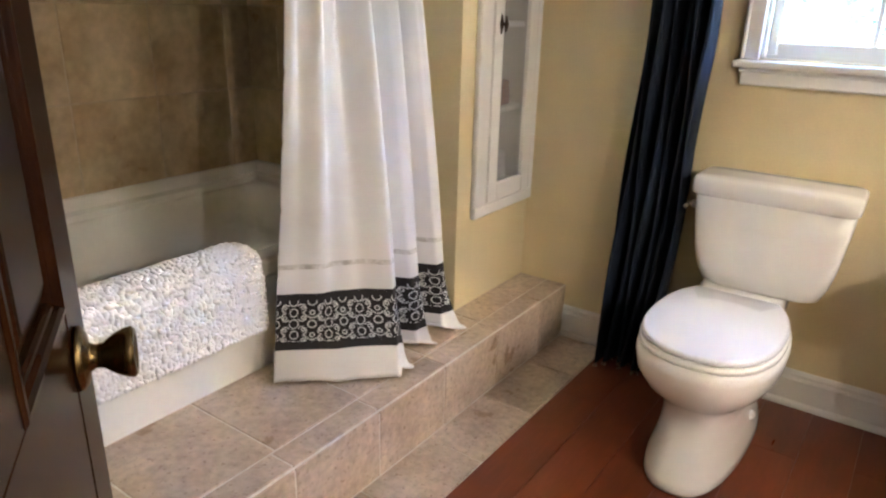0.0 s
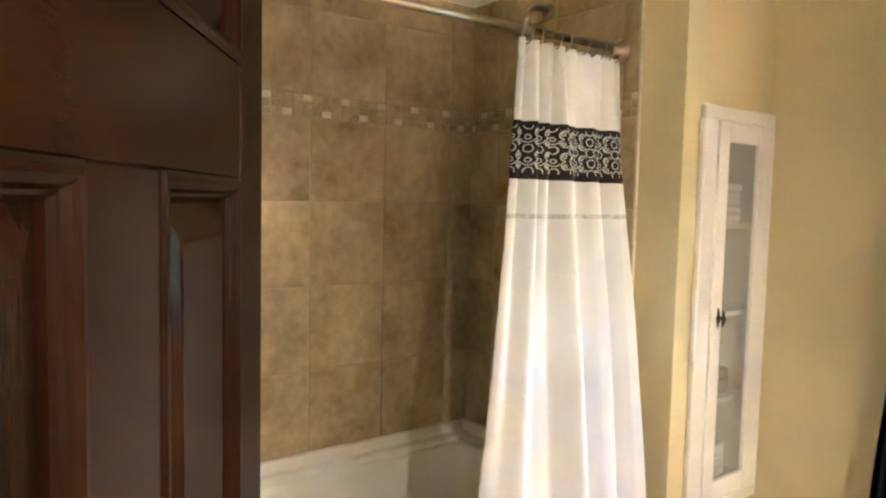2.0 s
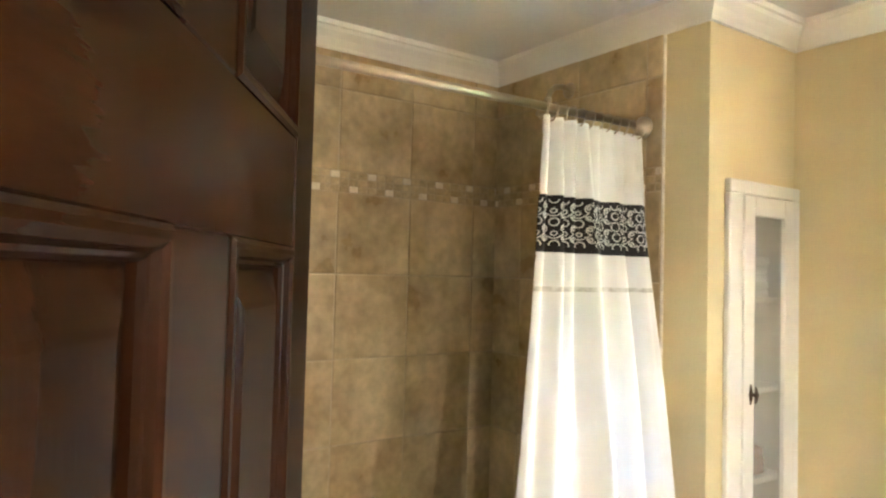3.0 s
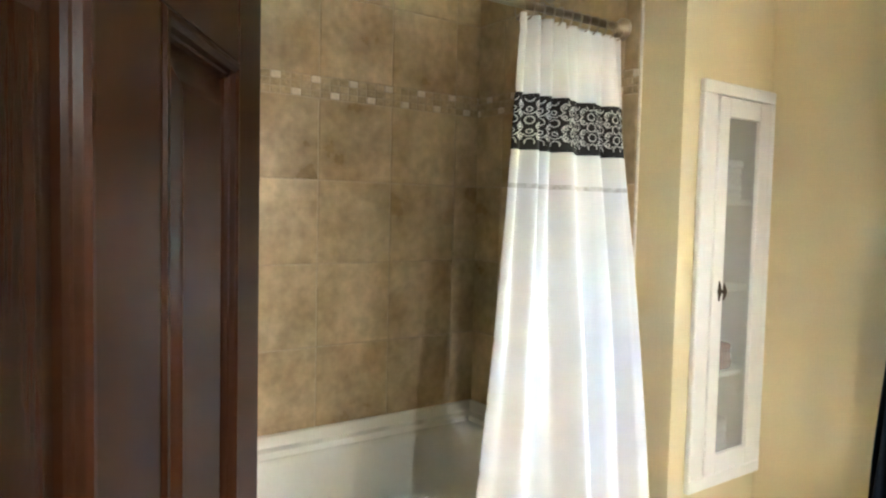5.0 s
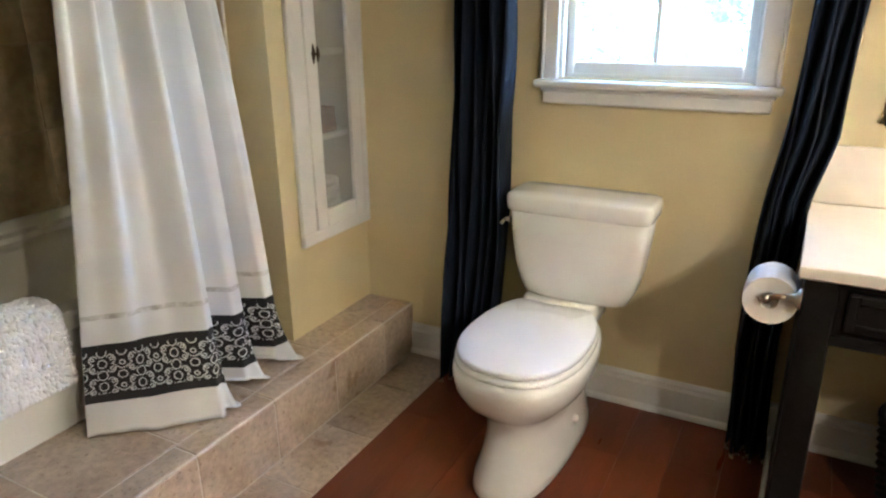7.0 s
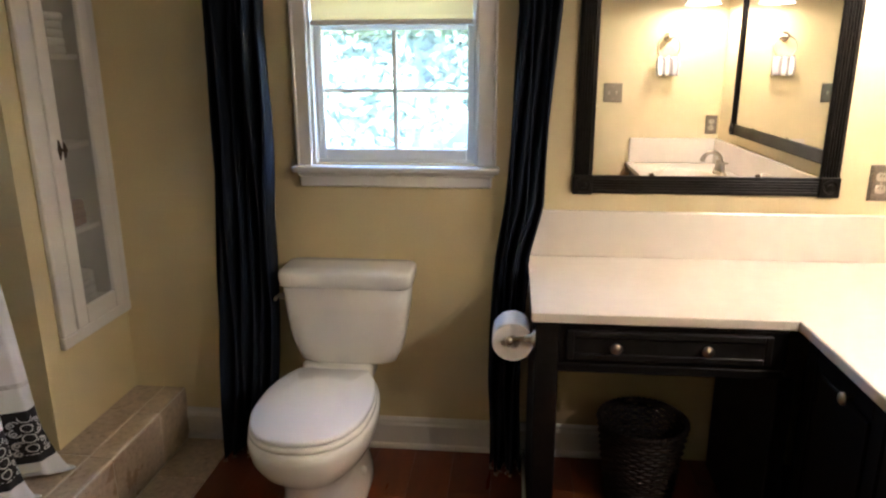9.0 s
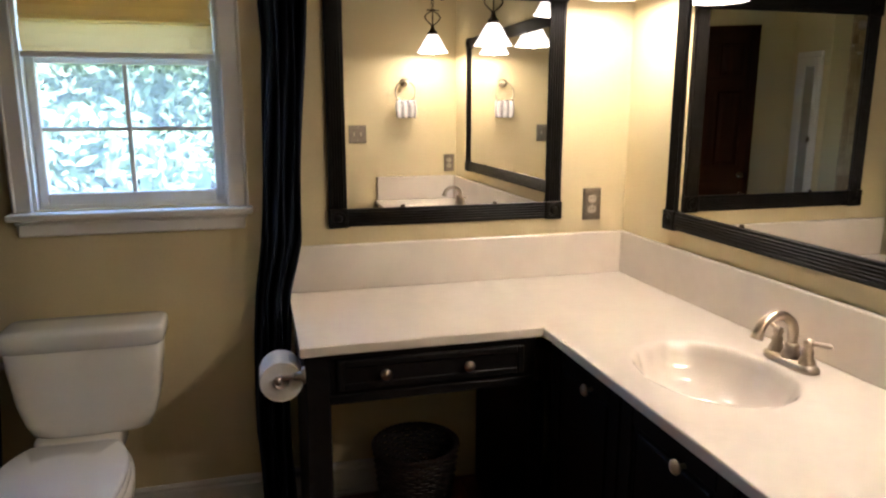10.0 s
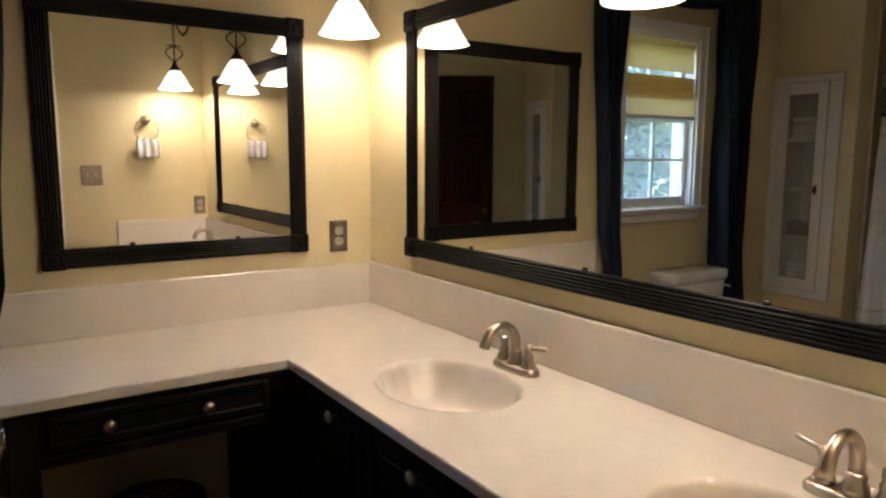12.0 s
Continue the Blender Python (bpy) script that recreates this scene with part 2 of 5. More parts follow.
def scroll_mat():
    """Black cloth with white scrolls: rings about mirrored centres in a repeat of 10 by 6 cm."""
    m = mat("black_cloth_with_white_scrolls", (0.010, 0.009, 0.010), (0.018, 0.016, 0.017), rough=0.85, small=300, fine=0.2)
    n, l = m.node_tree.nodes, m.node_tree.links
    p = n["Principled BSDF"]
    uv, sep = n.new("ShaderNodeUVMap"), n.new("ShaderNodeSeparateXYZ")
    l.new(uv.outputs[0], sep.inputs[0])

    def op(kind, a, b=None, c=None):
        x = n.new("ShaderNodeMath")
        x.operation = kind
        for k, v in enumerate((a, b, c)):
            if v is None:
                continue
            if isinstance(v, (int, float)):
                x.inputs[k].default_value = v
            else:
                l.new(v, x.inputs[k])
        return x.outputs[0]

    bend = n.new("ShaderNodeTexNoise")
    bend.inputs["Scale"].default_value = 26
    l.new(uv.outputs[0], bend.inputs["Vector"])
    off = op("MULTIPLY", op("SUBTRACT", bend.outputs[0], 0.5), 0.005)
    # places within the repeat, in metres from its centre; mirrored to both sides
    u = op("MULTIPLY", op("ABSOLUTE", op("SUBTRACT", op("FRACT", op("DIVIDE", op("ADD", sep.outputs[0], off), 0.100)), 0.5)), 0.100)
    v = op("MULTIPLY", op("SUBTRACT", op("FRACT", op("DIVIDE", op("ADD", sep.outputs[1], off), 0.0645)), 0.5), 0.0645)
    lines = None
    for cx, cy, r, turn in ((0.0, 0.0, 0.0115, 0), (0.023, 0.0125, 0.0115, 1), (0.023, -0.0125, 0.0115, -1), (0.026, 0.0145, 0.0045, 0), (0.026, -0.0145, 0.0045, 0),
                            (0.050, 0.0, 0.0150, -1), (0.050, 0.0, 0.0060, 0), (0.0, 0.0322, 0.0130, -1), (0.0, -0.0322, 0.0130, 1), (0.050, 0.0322, 0.0105, 0), (0.050, -0.0322, 0.0105, 0)):
        dx, dy = op("SUBTRACT", u, cx), op("SUBTRACT", v, cy)
        d = op("SQRT", op("ADD", op("MULTIPLY", dx, dx), op("MULTIPLY", dy, dy)))
        on = op("LESS_THAN", op("ABSOLUTE", op("SUBTRACT", d, r)), 0.0013)
        if turn:
            on = op("MULTIPLY", on, op("GREATER_THAN", op("ADD", dx, op("MULTIPLY", dy, 0.7 * turn)), -0.55 * r))
        lines = on if lines is None else op("MAXIMUM", lines, on)
    # plain black borders above and below the scrolls
    z = sep.outputs[1]
    for lo, hi in ((0.334, 0.454), (1.608, 1.742)):
        inside = op("MULTIPLY", op("GREATER_THAN", z, lo), op("LESS_THAN", z, hi))
        both = inside if lo < 1 else op("MAXIMUM", both, inside)
    lines = op("MULTIPLY", lines, both)
    mix = n.new("ShaderNodeMix")
    mix.data_type = "RGBA"
    l.new(lines, mix.inputs[0])
    l.new(p.inputs["Base Color"].links[0].from_socket, mix.inputs[6])
    mix.inputs[7].default_value = (0.72, 0.72, 0.72, 1)
    l.new(mix.outputs[2], p.inputs["Base Color"])
    return m


SCROLL = scroll_mat()

# ---- building helpers ----
ORIGIN = {}


def thing(name, at, label="", category="", group="", kind=""):
    """An Empty at the base of a thing whose parts follow."""
    ob = new(name)
    ob.empty_display_size = 0.05
    ob.location = at
    ORIGIN[ob] = Vector(at)
    return tagged(ob, label, category, group, kind)


def part(name, bm, material, parent=None, label="", smooth=False, at=None):
    """Links a bmesh, given in world places, as one mesh object; a top-level one has its origin at at."""
    base = ORIGIN[parent] if parent else Vector(at or (0, 0, 0))
    bmesh.ops.translate(bm, verts=bm.verts, vec=-base)
    bmesh.ops.recalc_face_normals(bm, faces=bm.faces)
    me = bpy.data.meshes.new(name)
    bm.to_mesh(me)
    bm.free()
    for m in material if isinstance(material, (list, tuple)) else [material]:
        me.materials.append(m)
    if smooth:
        me.shade_smooth()
    ob = new(name, me)
    if parent:
        ob.parent = parent
    else:
        ob.location = base
    ORIGIN[ob] = base
    return tagged(ob, label)


def box(bm, x0, x1, y0, y1, z0, z1, bevel=0.0, segs=1):
    m = Matrix.LocRotScale(((x0 + x1) / 2, (y0 + y1) / 2, (z0 + z1) / 2), None, (abs(x1 - x0), abs(y1 - y0), abs(z1 - z0)))
    vs = bmesh.ops.create_cube(bm, size=1, matrix=m)["verts"]
    if bevel:
        es = list({e for v in vs for e in v.link_edges})
        bmesh.ops.bevel(bm, geom=es, offset=bevel, segments=segs, profile=0.5, affect="EDGES")
    return bm


def boxes(*args, bevel=0.0, segs=1):
    bm = bmesh.new()
    for a in args:
        box(bm, *a, bevel=bevel, segs=segs)
    return bm


def loft(bm, rings, cap0=True, cap1=True, closed=True):
    rows = [[bm.verts.new(p) for p in r] for r in rings]
    k = len(rows[0])
    for a, b in zip(rows, rows[1:]):
        for i in range(k if closed else k - 1):
            j = (i + 1) % k
            bm.faces.new((a[i], a[j], b[j], b[i]))
    if cap0:
        bm.faces.new(rows[0][::-1])
    if cap1:
        bm.faces.new(rows[-1])
    return bm


def lathe(bm, profile, at, m=None, n=24):
    """profile: (radius, height) pairs, turned about the local z axis and set at at by the turn m."""
    m = (m or Matrix()).to_3x3()
    rings = [[Vector(at) + m @ Vector((r * math.cos(2 * math.pi * k / n), r * math.sin(2 * math.pi * k / n), h)) for k in range(n)] for r, h in profile]
    return loft(bm, rings, profile[0][0] > 1e-4, profile[-1][0] > 1e-4)


def tube(bm, pts, r, n=8, caps=True):
    pts = [Vector(p) for p in pts]
    rr = r if isinstance(r, (list, tuple)) else [r] * len(pts)
    up = Vector((0.123, 0.456, 0.88)).normalized()
    rings = []
    for k, p in enumerate(pts):
        d = (pts[min(k + 1, len(pts) - 1)] - pts[max(k - 1, 0)]).normalized()
        a = d.cross(up).normalized() if abs(d.dot(up)) < 0.98 else d.cross(Vector((1, 0, 0))).normalized()
        b = d.cross(a)
        up = a.cross(d)
        rings.append([p + rr[k] * (math.cos(2 * math.pi * i / n) * a + math.sin(2 * math.pi * i / n) * b) for i in range(n)])
    return loft(bm, rings, caps, caps)


def sweep(bm, path, profile, closed=False):
    """profile: (inward offset, z) pairs, carried along a plan path with mitred corners; inward is to the path's left."""
    pts = [Vector((*p, 0)).xy for p in path]
    rings = []
    for k, p in enumerate(pts):
        d1 = (p - pts[k - 1]).normalized() if closed or k else (pts[1] - pts[0]).normalized()
        d2 = (pts[(k + 1) % len(pts)] - p).normalized() if closed or k < len(pts) - 1 else d1
        n1, n2 = Vector((-d1.y, d1.x)), Vector((-d2.y, d2.x))
        mit = (n1 + n2) / (1 + n1.dot(n2))
        rings.append([(p.x + o * mit.x, p.y + o * mit.y, z) for o, z in profile])
    if closed:
        rings.append(rings[0])
        loft(bm, rings, False, False)
        bmesh.ops.remove_doubles(bm, verts=bm.verts, dist=1e-5)
    else:
        loft(bm, rings)
    return bm


def superring(cx, cy, z, a, b, power=2.0, n=40, front=None):
    """A ring of superellipse shape; front: the half-length towards -y where it differs from that towards +y."""
    out = []
    for k in range(n):
        t = 2 * math.pi * k / n
        c, s = math.cos(t), math.sin(t)
        yy = math.copysign(abs(s) ** (2 / power), s)
        out.append((cx + a * math.copysign(abs(c) ** (2 / power), c), cy + (front if front and yy < 0 else b) * yy, z))
    return out


TURN_X = Matrix.Rotation(radians(90), 3, "Y")    # local z to +x
TURN_WEST = Matrix.Rotation(radians(-90), 3, "Y")  # local z to -x
TURN_SOUTH = Matrix.Rotation(radians(90), 3, "X")  # local z to -y
TURN_NORTH = Matrix.Rotation(radians(-90), 3, "X")  # local z to +y

# ---- structure ----
WIN = (-2.033, -1.459, 1.100, 1.985)  # the window's opening: x from, to, z from, to


def holed_wall(name, axis, a0, a1, b0, b1, z0, z1, hole, material, label):
    """A wall slab along an axis from a0 to a1, b0 to b1 thick, with one opening (from, to, z from, to)."""
    h0, h1, hz0, hz1 = hole
    spans = [(a0, h0, z0, z1), (h1, a1, z0, z1), (h0, h1, hz1, z1)] + ([(h0, h1, z0, hz0)] if hz0 > z0 else [])
    if axis == "x":
        bm = boxes(*[(p, q, b0, b1, r, s) for p, q, r, s in spans])
    else:
        bm = boxes(*[(b0, b1, p, q, r, s) for p, q, r, s in spans])
    return tagged(part(name, bm, material), label, "wall", kind="structure")


holed_wall("wall_north", "x", -3.9, 0.12, 0.0, 0.14, -0.1, CEIL, WIN, PAINT, "yellow painted wall with a sash window")
tagged(part("wall_east", boxes((0, 0.12, -3.6, 0, -0.1, CEIL)), PAINT), "yellow painted wall behind the long mirror", "wall", kind="structure")
holed_wall("wall_south", "x", -3.9, 0.0, SOUTH - 0.12, SOUTH, -0.1, CEIL, (-1.712, -0.922, -0.1, 2.02), PAINT, "yellow painted wall with an open doorway")
tagged(part("wall_west", boxes((-3.9, TUB_W - 0.012, SOUTH, 0, -0.1, CEIL)), PAINT), "wall behind the tub, tiled", "wall", kind="structure")
for nm, y0, y1, face in (("wall_tub_north", TUB_N, TUB_N + 0.1, -1), ("wall_tub_south", TUB_S - 0.1, TUB_S, 1)):
    tagged(part(nm, boxes((TUB_W - 0.012, WING, y0, y1, 0, CEIL)), PAINT), "short yellow wall at the end of the tub", "wall", kind="structure")
NICHE_Z = (0.60, 1.77)
holed_wall("wall_cabinet_north", "y", TUB_N + 0.1, 0.0, WING - 0.09, WING, 0, CEIL, (-0.336, -0.040, *NICHE_Z), PAINT, "narrow yellow wall with a built-in cabinet")
holed_wall("wall_cabinet_south", "y", SOUTH, TUB_S - 0.1, WING - 0.09, WING, 0, CEIL, (-2.285, -2.10, *NICHE_Z), PAINT, "narrow yellow wall with a second built-in cabinet")
tagged(part("ceiling", boxes((-3.9, 0.12, -3.6, 0.14, CEIL, CEIL + 0.1)), CEILING), "white painted ceiling", "ceiling", kind="structure")
tagged(part("floor", boxes((-3.9, 0.12, -3.6, 0.0, -0.15, -0.012)), GROUT), "floor under boards and tiles", "floor", kind="structure")
# the hall behind the doorway
tagged(part("wall_hall_south", boxes((-3.9, 0.0, -3.6, -3.5, -0.1, CEIL)), PAINT), "yellow hall wall", "wall", kind="structure")
tagged(part("wall_hall_west", boxes((-3.9, -3.8, -3.5, SOUTH - 0.12, -0.1, CEIL)), PAINT), "yellow hall wall", "wall", kind="structure")

PLAN = [(0, 0), (WING, 0), (WING, TUB_N), (TUB_W, TUB_N), (TUB_W, TUB_S), (WING, TUB_S), (WING, SOUTH), (0, SOUTH)]
crown = sweep(bmesh.new(), PLAN, [(0, CROWN), (0.012, CROWN), (0.016, CROWN + 0.012), (0.03, CROWN + 0.035), (0.05, CROWN + 0.055), (0.056, CROWN + 0.066), (0.066, CROWN + 0.068), (0.066, CEIL), (0, CEIL)], True)
tagged(part("crown_trim", crown, WHITE), "white painted crown moulding", "moulding", kind="structure")
BASE = [(0, 0), (0.014, 0), (0.014, 0.094), (0.010, 0.104), (0.010, 0.114), (0.004, 0.124), (0, 0.126)]
SHOE = [(0.014, 0), (0.026, 0), (0.026, 0.008), (0.022, 0.016), (0.014, 0.02)]
tagged(part("shoe_trim", boxes((-1.280, -1.2665, -0.55, -0.03, 0, 0.018), bevel=0.004), WHITE), "white shoe moulding along the vanity end", "moulding", kind="structure")
for path in ([(-0.78, 0), (LEDGE_X, 0)], [(LEDGE_X, SOUTH), (-1.777, SOUTH)], [(-0.857, SOUTH), (-0.578, SOUTH)]):
    bm = sweep(bmesh.new(), path, BASE)
    sweep(bm, path, SHOE)
    tagged(part("baseboard", bm, WHITE), "white painted baseboard with a shoe moulding", "baseboard", kind="structure")
# doorway lining and casing
bm = boxes((-1.712, -1.699, SOUTH - 0.125, SOUTH + 0.003, 0, 2.006), (-0.937, -0.922, SOUTH - 0.125, SOUTH + 0.003, 0, 2.006), (-1.699, -0.937, SOUTH - 0.125, SOUTH + 0.003, 2.006, 2.02))
for x0, x1 in ((-1.777, -1.707), (-0.927, -0.857)):
    box(bm, x0, x1, SOUTH, SOUTH + 0.018, 0, 2.09, 0.004)
box(bm, -1.707, -0.927, SOUTH, SOUTH + 0.018, 2.015, 2.09, 0.004)
tagged(part("door_casing_trim", bm, WHITE), "white painted door casing", "casing", kind="structure")

# the raised step in front of the tub: its core, tiled at the end of the file
step = part("step", boxes((TUB_W, LEDGE_X + 0.0130, SOUTH, 0, -0.012, LEDGE_Z - 0.0162), (TUB_W, LEDGE_X + 0.003, SOUTH, 0, LEDGE_Z - 0.0162, LEDGE_Z - 0.0032)), LIGHTGROUT, at=(0, 0, 0))
tagged(step, "raised tiled step along the tub", "step", kind="structure")


# ---- window, with its trim, sashes and shade ----
def window():
    x0, x1, z0, z1 = WIN
    w = thing("window_1", ((x0 + x1) / 2, 0.0, z0), "white double-hung sash window over the toilet", "window", kind="structure")
    bm = bmesh.new()
    for a, b in ((x0 - 0.054, x0), (x1, x1 + 0.066)):
        box(bm, a, b, -0.018, -0.0005, 1.096, 2.06, 0.004)
        box(bm, a + (0 if a < x0 else 0.054), b - (0.042 if a < x0 else 0), -0.028, -0.018, 1.096, 2.06, 0.004)
    box(bm, x0, x1, -0.018, -0.0005, z1, 2.06, 0.004)
    part("casing", bm, WHITE, w)
    part("window_sill", boxes((x0 - 0.068, x1 + 0.078, -0.055, 0.06, 1.074, 1.096), bevel=0.007, segs=2), WHITE, w)
    bm = boxes((x0 - 0.046, x1 + 0.052, -0.022, -0.0005, 1.021, 1.072), bevel=0.005)
    box(bm, x0 - 0.052, x1 + 0.060, -0.03, -0.0005, 1.059, 1.073, 0.004)
    part("apron", bm, WHITE, w)
    bm = boxes((x0, x0 + 0.010, 0, 0.14, z0, z1), (x1 - 0.010, x1, 0, 0.14, z0, z1), (x0 + 0.010, x1 - 0.010, 0, 0.14, z1 - 0.014, z1), (x0 + 0.010, x1 - 0.010, 0.03, 0.14, z0 - 0.004, z0 + 0.012))
    part("jamb", bm, WHITE, w)
    for nm, yy, a, b in (("lower_sash", 0.035, z0 + 0.006, 1.580), ("upper_sash", 0.072, 1.550, z1 - 0.014)):
        xa, xb = x0 + 0.010, x1 - 0.010
        s = part(nm, boxes((xa, xa + 0.027, yy, yy + 0.032, a, b), (xb - 0.027, xb, yy, yy + 0.032, a, b), (xa + 0.027, xb - 0.027, yy, yy + 0.032, a, a + 0.042), (xa + 0.027, xb - 0.027, yy, yy + 0.032, b - 0.034, b), bevel=0.004), WHITE, w)
        ga, gb, gz0, gz1 = xa + 0.027, xb - 0.027, a + 0.042, b - 0.034
        mx, mz = (ga + gb) / 2, (gz0 + gz1) / 2
        part("glazing_bar", boxes((mx - 0.007, mx + 0.007, yy + 0.006, yy + 0.026, gz0, gz1), bevel=0.002), WHITE, s)
        part("glazing_bar", boxes((ga, mx - 0.007, yy + 0.007, yy + 0.025, mz - 0.006, mz + 0.006), (mx + 0.007, gb, yy + 0.007, yy + 0.025, mz - 0.006, mz + 0.006), bevel=0.002), WHITE, s)
        for p, q in ((ga, mx - 0.007), (mx + 0.007, gb)):
            for r, t in ((gz0, mz - 0.006), (mz + 0.006, gz1)):
                g = part("pane", boxes((p, q, yy + 0.014, yy + 0.017, r, t)), PANE, s)
                g.visible_shadow = False
    return w


window()


def roman_shade():
    x0, x1 = WIN[0] + 0.018, WIN[1] - 0.018
    s = thing("roman_shade", ((x0 + x1) / 2, 0.02, 1.572), "yellow linen roman shade drawn half up in the window", "window shade")
    part("headrail", boxes((x0, x1, 0.004, 0.030, 1.937, 1.966), bevel=0.003), SHADECLOTH, s)
    for nm, folds in (("head_cloth", [(0.012, 1.940), (0.010, 1.892), (0.009, 1.842), (0.011, 1.810)]),
                      ("cloth", [(0.006, 1.784), (0.002, 1.762), (0.004, 1.712), (-0.004, 1.684), (0.004, 1.672), (-0.006, 1.662), (-0.008, 1.627), (-0.004, 1.592), (0.004, 1.570)])):
        prof = folds + [(y + 0.003, z) for y, z in folds[::-1]]
        part(nm, loft(bmesh.new(), [[(x, y, z) for y, z in prof] for x in (x0, x0 + 0.25 * (x1 - x0), (x0 + x1) / 2, x1)]), SHADECLOTH, s)
    part("backing", boxes((x0 + 0.004, x1 - 0.004, 0.012, 0.020, 1.670, 1.784)), SHADECLOTH, s)
    for x in (x0 + 0.1, x1 - 0.1):
        part("cord", tube(bmesh.new(), [(x, 0.014, 1.772), (x, 0.014, 1.822)], 0.0012, 5), WHITE, s)
    part("bottom_bar", boxes((x0 - 0.004, x1 + 0.004, -0.008, 0.010, 1.560, 1.578), bevel=0.003), WHITE, s)


roman_shade()


# ---- navy drapes and their rod ----
def drape(name, stations, folds, label, depth=0.09, seed=1):
    """A hanging cloth: stations of (z, x from, x to, y centre); folds gathered across its width."""
    rnd = random.Random(seed)
    ph = [rnd.uniform(0.7, 1.35) for _ in range(folds * 2 + 2)]
    bm = bmesh.new()
    nx, rows = folds * 12, []
    zs = [s[0] for s in stations]
    for k in range(49):
        z = zs[0] + (zs[-1] - zs[0]) * k / 48
        xa, xb, yc = [float(np.interp(-z, [-q for q in zs], [s[i] for s in stations])) for i in (1, 2, 3)]
        row = []
        for i in range(nx + 1):
            u = i / nx
            f = u * folds
            amp = depth * ph[int(f)] * (0.75 + 0.25 * math.sin(3.1 * z + 2.0 * f))
            row.append((xa + (xb - xa) * u + 0.006 * math.sin(7 * z + 3 * f), min(yc + 0.5 * amp * math.sin(2 * math.pi * f), -0.006), z))
        rows.append(row)
    loft(bm, rows, False, False, closed=False)
    th = thing(name, ((stations[-1][1] + stations[-1][2]) / 2, -0.06, 0), label, "drape", "window drapes")
    hem = rows[-1]
    ob = part("cloth", bm, NAVY, th, smooth=True)
    so = ob.modifiers.new("thickness", "SOLIDIFY")
    so.thickness, so.offset = 0.005, 0
    fb = bmesh.new()
    for i in range(0, nx + 1, 2):
        x, y, z = hem[i]
        tube(fb, [(x, y, z + 0.004), (x + rnd.uniform(-0.006, 0.006), y - rnd.uniform(0, 0.006), 0.0025)], 0.0016, 5)
        lathe(fb, [(0.0, -0.0035), (0.003, -0.002), (0.0035, 0.0), (0.003, 0.002), (0.0, 0.0035)], (x + rnd.uniform(-0.008, 0.008), y - rnd.uniform(0.002, 0.014), 0.0045), n=6)
    tagged(part("bead_fringe", fb, NICKEL, th), "glinting bead fringe along the hem", kind="stuff")
    return th


drape("window_drape", [(2.24, -2.345, -2.11, -0.085), (1.55, -2.345, -2.157, -0.085), (1.16, -2.362, -2.150, -0.085), (0.6, -2.385, -2.163, -0.085), (0.012, -2.41, -2.22, -0.09)], 6, "floor-length near-black navy drape beside the toilet", depth=0.13, seed=2)
drape("window_drape", [(2.24, -1.37, -1.16, -0.085), (1.9, -1.343, -1.184, -0.085), (1.6, -1.320, -1.201, -0.085), (0.98, -1.363, -1.234, -0.085), (0.81, -1.382, -1.281, -0.085), (0.35, -1.410, -1.292, -0.10), (0.012, -1.395, -1.288, -0.12)], 5, "floor-length near-black navy drape between toilet and vanity", seed=5)


def swag():
    bm = bmesh.new()
    rows = []
    for k in range(41):
        u = k / 40
        x = -2.30 + (2.30 - 1.27) * u
        sag = 0.10 * math.sin(math.pi * u)
        row = []
        for j in range(15):
            v = j / 14
            z = 2.262 - sag * 0.35 - (0.075 + 0.035 * math.sin(math.pi * u)) * v
            row.append((x, -0.075 - 0.018 * math.sin(v * 15 + 2 * u), z))
        rows.append(row)
    loft(bm, rows, False, False, closed=False)
    ob = part("drape_swag", bm, NAVY, at=(-1.75, -0.07, 2.2), smooth=True)
    so = ob.modifiers.new("thickness", "SOLIDIFY")
    so.thickness = 0.005
    tagged(ob, "near-black navy cloth swagged over the window", "drape")
    rod = thing("drape_rod", (-1.85, -0.07, 2.25), "dark bronze drape rod with ball finials", "curtain rod")
    part("pole", tube(bmesh.new(), [(-2.37, -0.075, 2.25), (-1.10, -0.075, 2.25)], 0.010, 12), BRONZE, rod, smooth=True)
    for x in (-2.37, -1.10):
        s = 1 if x > -2 else -1
        part("finial", lathe(bmesh.new(), [(0.0, 0), (0.012, 0.004), (0.011, 0.012), (0.022, 0.028), (0.022, 0.04), (0.010, 0.056), (0.0, 0.06)], (x, -0.075, 2.25), TURN_X if s > 0 else TURN_WEST, 16), BRONZE, rod, smooth=True)
        part("bracket", tube(bmesh.new(), [(x - s * 0.04, -0.002, 2.25), (x - s * 0.04, -0.075, 2.25)], 0.006, 8), BRONZE, rod, smooth=True)


swag()


